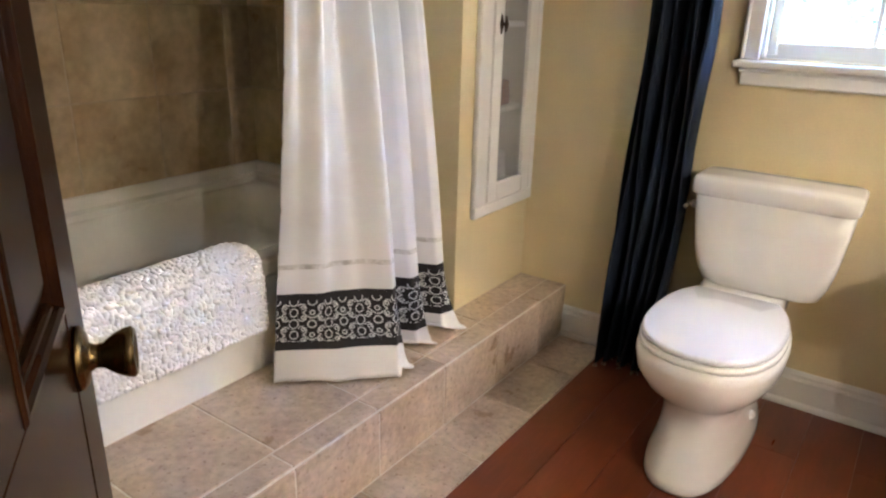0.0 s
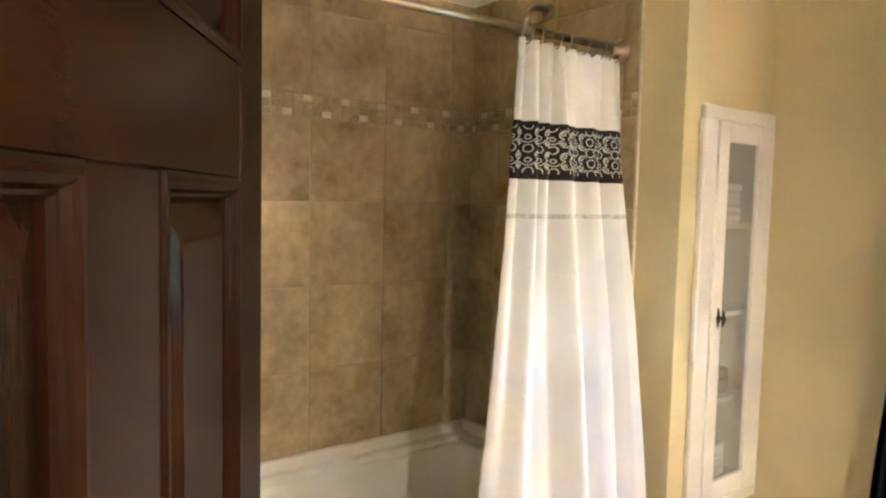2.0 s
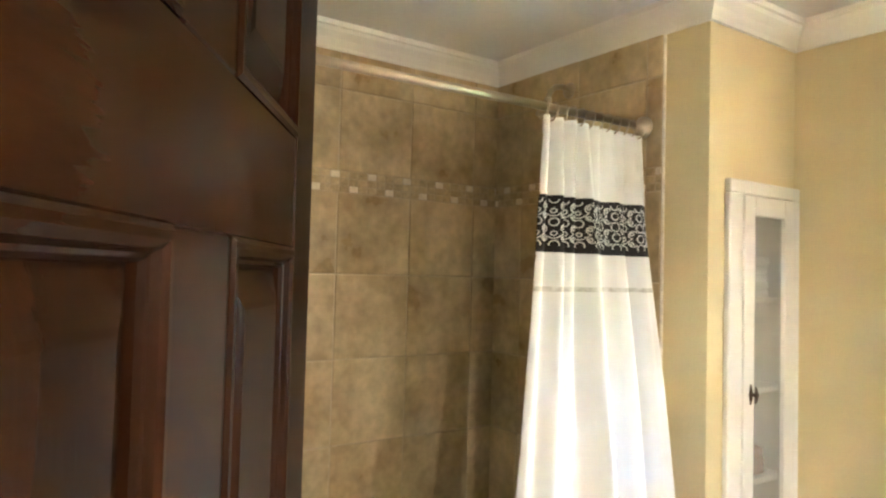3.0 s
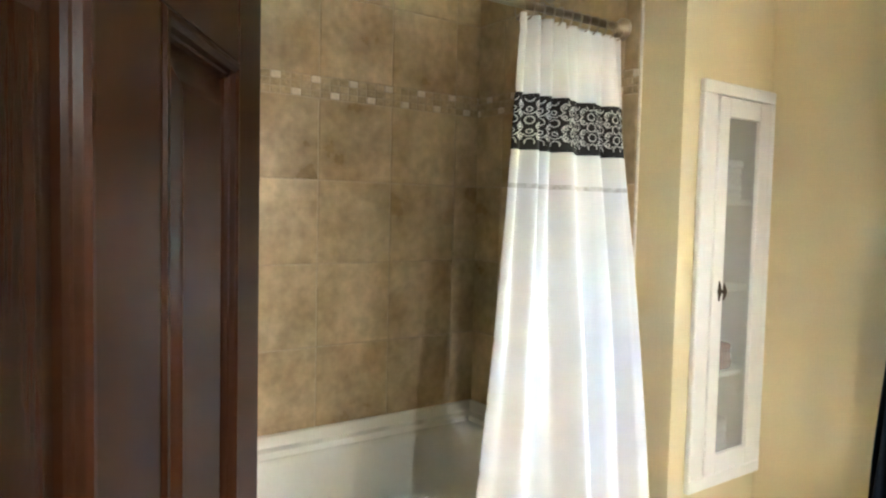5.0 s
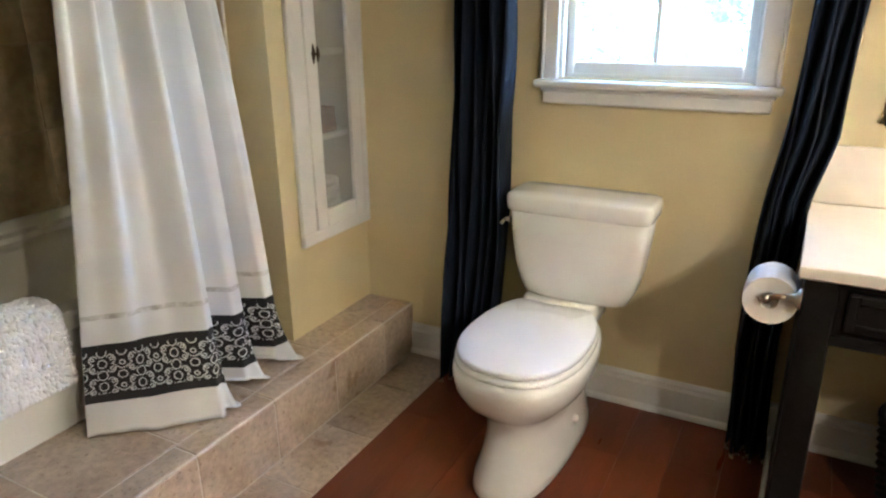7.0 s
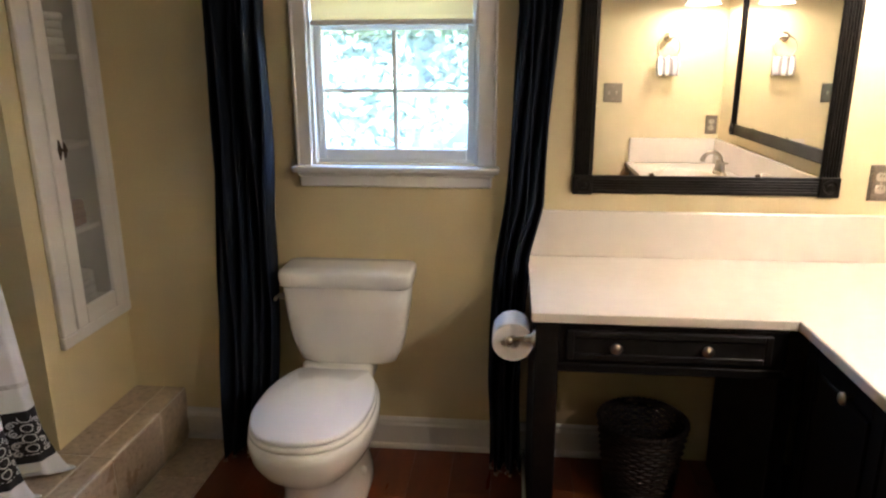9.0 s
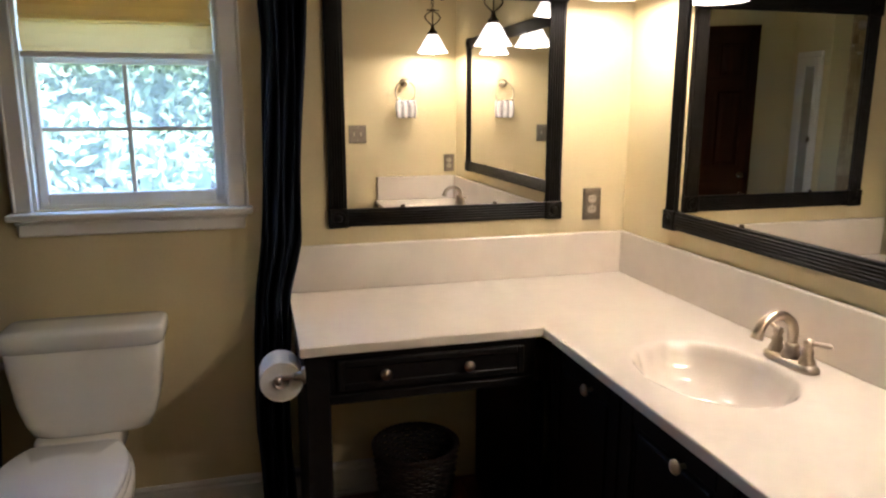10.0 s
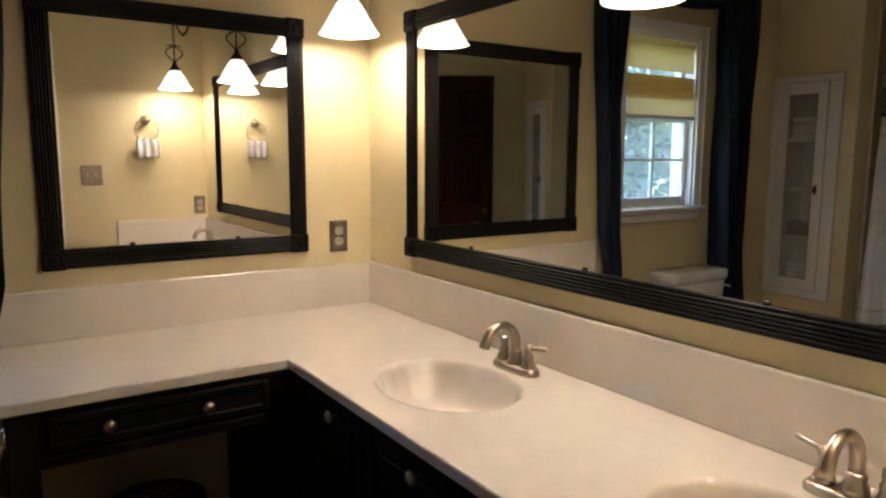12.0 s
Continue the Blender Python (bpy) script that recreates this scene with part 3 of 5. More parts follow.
# ---- vanity ----
def countertop():
    c = thing("countertop", (-0.29, -1.2, COUNTER - 0.03), "L-shaped cream cultured-marble top with two moulded basins and a backsplash", "countertop")
    z0, z1 = COUNTER - 0.028, COUNTER
    basins = [(-0.318, -1.005), (-0.318, -1.883)]
    rx, ry = 0.172, 0.213
    bm = bmesh.new()
    # the north arm
    sheet = [bm.verts.new(p) for p in ((END_X + 0.003, ARM_Y + 0.003, z1), (ARM_X, ARM_Y + 0.003, z1), (ARM_X, -0.0005, z1), (END_X + 0.003, -0.0005, z1))]
    bm.faces.new(sheet)
    part("front_edge", boxes((END_X, ARM_X - 0.001, ARM_Y, ARM_Y + 0.013, z0, z1 - 0.0012), bevel=0.003, segs=2), COUNTERTOP, c)
    part("end_edge", boxes((END_X, END_X + 0.013, ARM_Y + 0.012, -0.0005, z0, z1 - 0.0012), bevel=0.003, segs=2), COUNTERTOP, c)
    part("underside", boxes((END_X + 0.005, ARM_X + 0.025, ARM_Y + 0.005, -0.01, z0 - 0.002, z0 + 0.004)), COUNTERTOP, c)
    # the east arm: its top is a sheet with two oval holes that run down into the basins
    n = 72
    for cx, cy in basins:
        y0, y1 = (-1.444, -0.0005) if cy > -1.5 else (SOUTH + 0.0005, -1.444)
        x0, x1 = ARM_X, -0.0005
        outer, rims = [], []
        # even steps round the basin, and the four directions of the sheet's corners
        angles = sorted([2 * math.pi * k / n for k in range(n)] + [math.atan2(sy - cy, sx - cx) % (2 * math.pi) for sx in (x0, x1) for sy in (y0, y1)])
        for t in angles:
            c0, s0 = math.cos(t), math.sin(t)
            far = min((((x1 if c0 > 0 else x0) - cx) / c0) if abs(c0) > 1e-6 else 9, (((y1 if s0 > 0 else y0) - cy) / s0) if abs(s0) > 1e-6 else 9)
            outer.append((cx + far * c0, cy + far * s0, z1))
        for r, d in ((1.08, 0.0), (1.03, -0.001), (1.0, -0.004), (0.965, -0.013), (0.93, -0.032), (0.86, -0.065), (0.72, -0.098), (0.5, -0.118), (0.25, -0.126), (0.10, -0.128)):
            ring = []
            for t in angles:
                flute = 1 + (0.020 * math.cos(12 * t) if 0.8 < r < 1.02 else 0) * (0.65 - 0.35 * math.cos(t))
                ring.append((cx + rx * r * flute * math.cos(t), cy + ry * r * flute * math.sin(t), z1 + d))
            rims.append(ring)
        loft(bm, [outer] + rims, False, True)
    # the east arm's front edge and underside
    part("front_edge", boxes((ARM_X - 0.003, ARM_X + 0.013, SOUTH + 0.0005, ARM_Y + 0.005, z0, z1 - 0.0015), bevel=0.003, segs=2), COUNTERTOP, c)
    bmesh.ops.remove_doubles(bm, verts=bm.verts, dist=1e-4)
    part("top", bm, COUNTERTOP, c, smooth=True).modifiers.new("edges", "EDGE_SPLIT").split_angle = radians(40)
    part("backsplash", boxes((END_X, -0.0005, -0.020, -0.0005, z1 - 0.001, SPLASH), bevel=0.005, segs=2), COUNTERTOP, c)
    part("backsplash", boxes((-0.020, -0.0005, SOUTH + 0.0005, -0.020, z1 - 0.001, SPLASH), bevel=0.005, segs=2), COUNTERTOP, c)
    part("backsplash", boxes((ARM_X + 0.012, -0.020, SOUTH + 0.0005, SOUTH + 0.020, z1 - 0.001, SPLASH), bevel=0.005, segs=2), COUNTERTOP, c)
    for cx, cy in basins:
        part("drain", lathe(bmesh.new(), [(0.0, 0.002), (0.014, 0.003), (0.021, 0.001), (0.023, -0.004)], (cx, cy, z1 - 0.126), n=20), NICKEL, c, "brushed nickel drain", True)


countertop()


def knob_on(parent, at, turn):
    part("knob", lathe(bmesh.new(), [(0.006, 0), (0.005, 0.012), (0.008, 0.015), (0.0155, 0.019), (0.0165, 0.024), (0.012, 0.029), (0.0, 0.031)], at, turn, 20), NICKEL, parent, "oval brushed nickel knob", True)


def panel_front(name, parent, a0, a1, z0, z1, put, t=0.019, rail=0.05):
    """A framed front in local (along, out, up), with its stiles, rails and field as parts; put carries it into the world."""
    def go(p, q, d0, d1, r, s, bev=0.003):
        bm = boxes((p, q, d0, d1, r, s), bevel=bev)
        bmesh.ops.transform(bm, matrix=put, verts=bm.verts)
        return bm
    front = part(name, go(a0, a1, 0, t * 0.55, z0, z1), BLACKWOOD, parent)
    for p, q in ((a0, a0 + rail), (a1 - rail, a1)):
        part("stile", go(p, q, t * 0.5, t, z0, z1), BLACKWOOD, front)
    for r, s in ((z0, z0 + rail), (z1 - rail, z1)):
        part("rail", go(a0 + rail, a1 - rail, t * 0.5, t, r, s), BLACKWOOD, front)
    if z1 - z0 > 0.12:
        part("field", go(a0 + rail + 0.014, a1 - rail - 0.014, t * 0.5, t * 0.85, z0 + rail + 0.014, z1 - rail - 0.014, 0.006), BLACKWOOD, front)
    return front


def vanity():
    # the dressing-table arm along the north wall
    d = thing("vanity_desk", (-0.98, -0.3, 0), "black painted dressing-table arm of the vanity with a kneehole", "vanity")
    part("end_panel", boxes((-1.265, -1.241, -0.565, -0.03, 0, COUNTER - 0.03), bevel=0.003), BLACKWOOD, d)
    part("leg", boxes((-1.265, -1.198, -0.571, -0.525, 0, COUNTER - 0.03), bevel=0.004), BLACKWOOD, d)
    bm = boxes((-1.198, -0.594, -0.563, -0.545, 0.607, COUNTER - 0.03), bevel=0.002)
    box(bm, -1.201, -0.594, -0.571, -0.563, 0.742, COUNTER - 0.03, 0.003)
    box(bm, -1.201, -0.594, -0.571, -0.563, 0.607, 0.634, 0.003)
    part("face_frame", bm, BLACKWOOD, d)
    south = Matrix(((1, 0, 0, 0), (0, -1, 0, -0.563), (0, 0, 1, 0), (0, 0, 0, 1)))
    dr = panel_front("drawer", d, -1.178, -0.634, 0.648, 0.734, south, 0.017, 0.020)
    for x in (-1.048, -0.808):
        knob_on(dr, (x, -0.580, 0.695), TURN_SOUTH)
    part("side_panel", boxes((-0.602, -0.582, -0.543, -0.03, 0, COUNTER - 0.03), bevel=0.002), BLACKWOOD, d)
    part("corner_stile", boxes((-0.606, -0.559, -0.565, -0.547, 0.0, 0.6065), bevel=0.003), BLACKWOOD, d)
    # the basin cabinets along the east wall
    west = Matrix(((0, -1, 0, -0.542), (1, 0, 0, 0), (0, 0, 1, 0), (0, 0, 0, 1)))
    for y1, y0, kn in ((-0.570, -1.44, (-0.862, -1.262)), (-1.44, SOUTH + 0.003, (-1.72, -2.12))):
        c = thing("basin_cabinet", (-0.28, (y0 + y1) / 2, 0), "black painted basin cabinet with two panelled doors", "cabinet", "basin cabinets")
        bm = boxes((-0.542, -0.524, y0, y1, 0.09, COUNTER - 0.03), (-0.524, -0.01, y0, y0 + 0.018, 0.0, 0.66), (-0.524, -0.01, y1 - 0.018, y1, 0.0, 0.66), (-0.524, -0.01, y0 + 0.018, y1 - 0.018, 0.09, 0.108), bevel=0.002)
        part("body", bm, BLACKWOOD, c)
        part("toe_board", boxes((-0.484, -0.469, y0 + 0.018, y1 - 0.018, 0, 0.09)), BLACKWOOD, c)
        ym = (y0 + y1) / 2
        for a, b, k in ((ym + 0.004, y1 - 0.05, kn[0]), (y0 + 0.03, ym - 0.004, kn[1])):
            door = panel_front("door", c, a, b, 0.12, 0.750, west)
            knob_on(door, (-0.561, k, 0.705), TURN_WEST)


vanity()


def faucet(at, group="basin faucets"):
    """A two-handle arched faucet; the spout points west."""
    x, y, z = at
    f = thing("faucet", at, "brushed nickel two-handle faucet with an arched spout", "faucet", group)
    bm = loft(bmesh.new(), [superring(x, y, z + h, a, b, 3.0, 32) for h, a, b in ((0, 0.030, 0.082), (0.010, 0.030, 0.082), (0.016, 0.026, 0.078), (0.019, 0.020, 0.072))])
    part("base_plate", bm, NICKEL, f, smooth=True)
    part("spout_collar", lathe(bmesh.new(), [(0.024, 0.014), (0.022, 0.03), (0.016, 0.042), (0.018, 0.048), (0.014, 0.056)], at, n=20), NICKEL, f, smooth=True)
    pts = [(x, y, z + 0.045), (x, y, z + 0.076)]
    for k in range(11):
        a = math.pi * k / 10 * 0.92
        pts.append((x - 0.052 + 0.052 * math.cos(a), y, z + 0.080 + 0.050 * math.sin(a)))
    pts.append((x - 0.108, y, z + 0.074))
    part("spout", tube(bmesh.new(), pts, [0.0125] * 5 + [0.0115] * 6 + [0.0125, 0.014, 0.015], 14), NICKEL, f, smooth=True)
    for s in (-1, 1):
        yy = y + s * 0.051
        part("handle_stem", lathe(bmesh.new(), [(0.020, 0.012), (0.019, 0.026), (0.013, 0.040), (0.015, 0.050), (0.010, 0.060), (0.013, 0.066), (0.012, 0.078), (0.0, 0.084)], (x, yy, z), n=18), NICKEL, f, smooth=True)
        part("handle_lever", tube(bmesh.new(), [(x, yy, z + 0.070), (x + 0.006, yy + s * 0.022, z + 0.074), (x + 0.010, yy + s * 0.052, z + 0.078), (x + 0.011, yy + s * 0.060, z + 0.078)], [0.006, 0.0055, 0.0065, 0.003], 10), NICKEL, f, smooth=True)
    return f


fa = faucet((-0.103, -1.020, COUNTER))
copy_thing(fa, pose(-0.103, -1.893, COUNTER))


# ---- mirrors ----
def mirror(name, a0, a1, z0, z1, put, label):
    """Fluted black frame with corner blocks round a mirror glass, in local (along, out, up)."""
    m = thing(name, put @ Vector(((a0 + a1) / 2, 0, z0)), label, "mirror")
    w = 0.062

    def go(bm):
        bmesh.ops.transform(bm, matrix=put, verts=bm.verts)
        return bm

    part("glass", go(boxes((a0 + 0.03, a1 - 0.03, 0.006, 0.012, z0 + 0.03, z1 - 0.03))), MIRROR, m, "clear mirror glass")
    def bar(name, p0, p1, level, at):
        def place(*dims, bev):
            bm = boxes(dims, bevel=bev)
            bmesh.ops.translate(bm, verts=bm.verts, vec=at)
            return go(bm)
        b = part(name, place(*((p0, p1, 0.002, 0.019, 0, w) if level else (0, w, 0.002, 0.019, p0, p1)), bev=0.003), FRAMEBLACK, m)
        for k in range(5):
            q = 0.008 + k * (w - 0.016) / 5
            e = q + (w - 0.016) / 5 - 0.0028
            part("reed", place(*((p0, p1, 0.018, 0.024, q, e) if level else (q, e, 0.018, 0.024, p0, p1)), bev=0.0022), FRAMEBLACK, b)
    for z in (z0, z1 - w):
        bar("rail", a0 + w, a1 - w, True, (0, 0, z))
    for a in (a0, a1 - w):
        bar("stile", z0 + w, z1 - w, False, (a, 0, 0))
    for f in (0.22, 0.5, 0.78) if a1 - a0 > 1.2 else (0.3, 0.7):
        q = a0 + f * (a1 - a0)
        part("mirror_clip", go(boxes((q - 0.008, q + 0.008, 0.011, 0.016, z0 + w - 0.004, z0 + w + 0.009), bevel=0.002)), BRONZE, m, "small dark mirror clip")
    for a in (a0, a1 - w):
        for z in (z0, z1 - w):
            bm = boxes((a - 0.003, a + w + 0.003, 0.002, 0.027, z - 0.003, z + w + 0.003), bevel=0.004)
            lathe(bm, [(0.026, 0.026), (0.025, 0.031), (0.021, 0.031), (0.019, 0.028), (0.013, 0.028), (0.011, 0.033), (0.0, 0.034)], (a + w / 2, 0, z + w / 2), TURN_NORTH, 24)
            part("corner_block", go(bm), FRAMEBLACK, m)
    return m


mirror("wall_mirror", -1.131, -0.274, 1.010, 1.840, Matrix(((1, 0, 0, 0), (0, -1, 0, 0), (0, 0, 1, 0), (0, 0, 0, 1))), "square mirror in a fluted black frame over the dressing table")
mirror("vanity_mirror", -2.05, -0.304, 1.010, 1.846, Matrix(((0, -1, 0, 0), (1, 0, 0, 0), (0, 0, 1, 0), (0, 0, 0, 1))), "long mirror in a fluted black frame over the basins")


# ---- pendants ----
def pendant(at, hook, group="vanity pendants"):
    x, y, z = at
    p = thing("pendant_lamp", (x, y, z), "lit bell-shaped glass pendant on a bronze heart scroll and chain", "pendant lamp", group)
    prof = [(0.102, 0.0), (0.098, 0.004), (0.087, 0.022), (0.073, 0.045), (0.056, 0.075), (0.042, 0.098), (0.028, 0.115), (0.024, 0.12)]
    bm = bmesh.new()
    n = 40
    inner = [(r - 0.004, h) for r, h in prof[::-1]]
    rings = []
    for r, h in prof + inner:
        rings.append([(x + r * (1 + 0.009 * (1 - h / 0.12) * math.cos(10 * 2 * math.pi * k / n)) * math.cos(2 * math.pi * k / n), y + r * (1 + 0.009 * (1 - h / 0.12) * math.cos(10 * 2 * math.pi * k / n)) * math.sin(2 * math.pi * k / n), z + h) for k in range(n)])
    rings.append(rings[0])
    loft(bm, rings, False, False)
    bmesh.ops.remove_doubles(bm, verts=bm.verts, dist=1e-5)
    part("shade", bm, SHADEGLASS, p, "frosted white bell glass, lit", True)
    part("cap", lathe(bmesh.new(), [(0.031, 0.112), (0.033, 0.118), (0.026, 0.132), (0.016, 0.142), (0.011, 0.160), (0.007, 0.17), (0.0, 0.172)], at, n=20), BRONZE, p, smooth=True)
    bm = bmesh.new()
    for s in (-1, 1):
        pts = []
        for k in range(25):
            t = k / 24
            a = math.pi * (1.25 * t)
            pts.append((x + s * (0.046 * math.sin(a * 1.15) + 0.004), y, z + 0.165 + 0.125 * t ** 0.8 - (0.03 * max(0, t - 0.75) / 0.25)))
        tube(bm, pts, 0.0042, 8)
    part("heart_scroll", bm, BRONZE, p, smooth=True)
    part("stem", tube(bmesh.new(), [(x, y, z + 0.165), (x, y, z + 0.27)], 0.0045, 8), BRONZE, p, smooth=True)
    bm = bmesh.new()
    def chain(a, b, sag):
        a, b = Vector(a), Vector(b)
        count = max(int(((b - a).length + 2 * sag) / 0.024), 2)
        for k in range(count):
            u = (k + 0.5) / count
            c = a.lerp(b, u) - Vector((0, 0, 4 * sag * u * (1 - u)))
            d = ((b - a) - Vector((0, 0, 4 * sag * (1 - 2 * u)))).normalized()
            side = d.cross(Vector((0.3, 1, 0.1))).normalized() if k % 2 else d.cross(Vector((1, -0.3, 0.1))).normalized()
            tube(bm, [c + 0.016 * math.cos(q) * d + 0.008 * math.sin(q) * side for q in [2 * math.pi * i / 10 for i in range(11)]], 0.0022, 5, False)
    chain((x, y, z + 0.27), hook, 0.0)
    if hook[2] < CEIL - 0.05:
        chain((x, y, 2.25), (x + 0.02, y + 0.50, CEIL - 0.02), 0.24)
        chain(hook, (x, y, CEIL), 0.0)
    part("chain", bm, BRONZE, p, smooth=True)
    if hook[2] > CEIL - 0.05:
        part("canopy", lathe(bmesh.new(), [(0.055, 0.0), (0.055, -0.006), (0.04, -0.02), (0.012, -0.03), (0.0, -0.031)], (x, y, CEIL), n=24), BRONZE, p, smooth=True)
    part("bulb", lathe(bmesh.new(), [(0.0, 0.028), (0.016, 0.033), (0.026, 0.05), (0.024, 0.068), (0.014, 0.09), (0.012, 0.115)], at, n=16), BULBGLASS, p, "lit bulb", True)
    la = new("pendant_light", bpy.data.lights.new("pendant_light", "POINT"))
    la.data.energy, la.data.color, la.data.shadow_soft_size = LAMP_WATTS, WARM, 0.02
    la.location = (x, y, z + 0.0135)
    return p


for px, py, pz, hook in ((-0.20, -0.238, 1.767, CEIL), (-0.126, -1.23, 1.737, CEIL), (-0.222, -2.14, 1.766, 2.22)):
    pendant((px, py, pz), (px, py, hook))


# ---- plates on the walls ----
def outlet(at, put, kind_name, label):
    o = thing(kind_name, at, label, kind_name.replace("_", " "))
    wide = 0.060 if kind_name == "light_switch" else 0.037
    def go(bm):
        bmesh.ops.transform(bm, matrix=Matrix.Translation(at) @ put, verts=bm.verts)
        return bm
    bm = boxes((-wide, wide, 0.0, 0.004, -0.060, 0.060), (-wide + 0.006, wide - 0.006, 0.004, 0.0065, -0.054, 0.054), bevel=0.0018)
    part("plate", go(bm), PEWTER, o)
    if kind_name == "power_outlet":
        for s in (-1, 1):
            bm = loft(bmesh.new(), [[(px, d, s * 0.020 + pz - 0) for px, pz, _ in superring(0, 0, 0, 0.0165, 0.0145, 3.0, 20)] for d in (0.005, 0.0085)])
            f = part("socket", go(bm), IVORY, o)
            part("slot", go(boxes(*[(q, q + 0.002, 0.0083, 0.0089, s * 0.020, s * 0.020 + 0.008) for q in (-0.006, 0.004)])), DARK, f)
    else:
        for q in (-0.023, 0.023):
            part("toggle", go(boxes((q - 0.005, q + 0.005, 0.006, 0.0075, -0.012, 0.012), (q - 0.0035, q + 0.0035, 0.006, 0.017, 0.0, 0.009), bevel=0.0012)), IVORY, o)
    for s in (0,) if kind_name == "power_outlet" else (-0.042, 0.042):
        part("screw", go(lathe(bmesh.new(), [(0.0035, 0.006), (0.003, 0.008), (0.0, 0.0083)], (0, 0, s), TURN_NORTH, 10)), NICKEL, o)


FACE_S = Matrix(((1, 0, 0, 0), (0, -1, 0, 0), (0, 0, 1, 0), (0, 0, 0, 1)))
outlet((-0.140, -0.0005, 1.056), FACE_S, "power_outlet", "pewter outlet plate with ivory sockets beside the mirror")
outlet((-0.050, SOUTH + 0.0005, 1.037), Matrix(), "power_outlet", "pewter outlet plate with ivory sockets over the counter")
outlet((-0.692, SOUTH + 0.0005, 1.240), Matrix(), "light_switch", "pewter plate with two toggle switches by the door")


def towel_ring():
    x, y, z = -0.366, SOUTH, 1.585
    r = thing("towel_ring", (x, y, z), "brushed nickel towel ring on the wall over the counter", "towel ring")
    part("wall_plate", lathe(bmesh.new(), [(0.030, 0.0005), (0.030, 0.006), (0.022, 0.012), (0.012, 0.018), (0.011, 0.04), (0.016, 0.045), (0.013, 0.054), (0.0, 0.057)], (x, y, z), TURN_NORTH, 24), NICKEL, r, smooth=True)
    part("ring", tube(bmesh.new(), [(x + 0.070 * math.sin(a), y + 0.042, z - 0.064 + 0.070 * math.cos(a)) for a in [2 * math.pi * k / 40 for k in range(41)]], 0.0045, 8, False), NICKEL, r, smooth=True)
    rows = []
    for k in range(21):
        u = k / 20
        row = []
        for j in range(25):
            v = j / 24
            w = 0.105 + 0.045 * math.sin(math.pi * min(u, 1 - u))
            front = u < 0.5
            h = abs(u - 0.5) * 2
            row.append((x + (v - 0.5) * w * (0.85 + 0.35 * h), y + 0.042 + (0.013 if front else -0.013) * min(1, h * 3) + 0.006 * math.sin(v * 19 + (0 if front else 1.5)) + 0.004, z - 0.122 + 0.006 * (1 - h) - h * (0.115 if front else 0.10)))
        rows.append(row)
    t = part("hand_towel", loft(bmesh.new(), rows, False, False, closed=False), TOWELCLOTH, at=(x, y + 0.04, z - 0.2), smooth=True)
    t.modifiers.new("thickness", "SOLIDIFY").thickness = 0.007
    tagged(t, "small grey and white hand towel hung through the ring", "towel")


towel_ring()


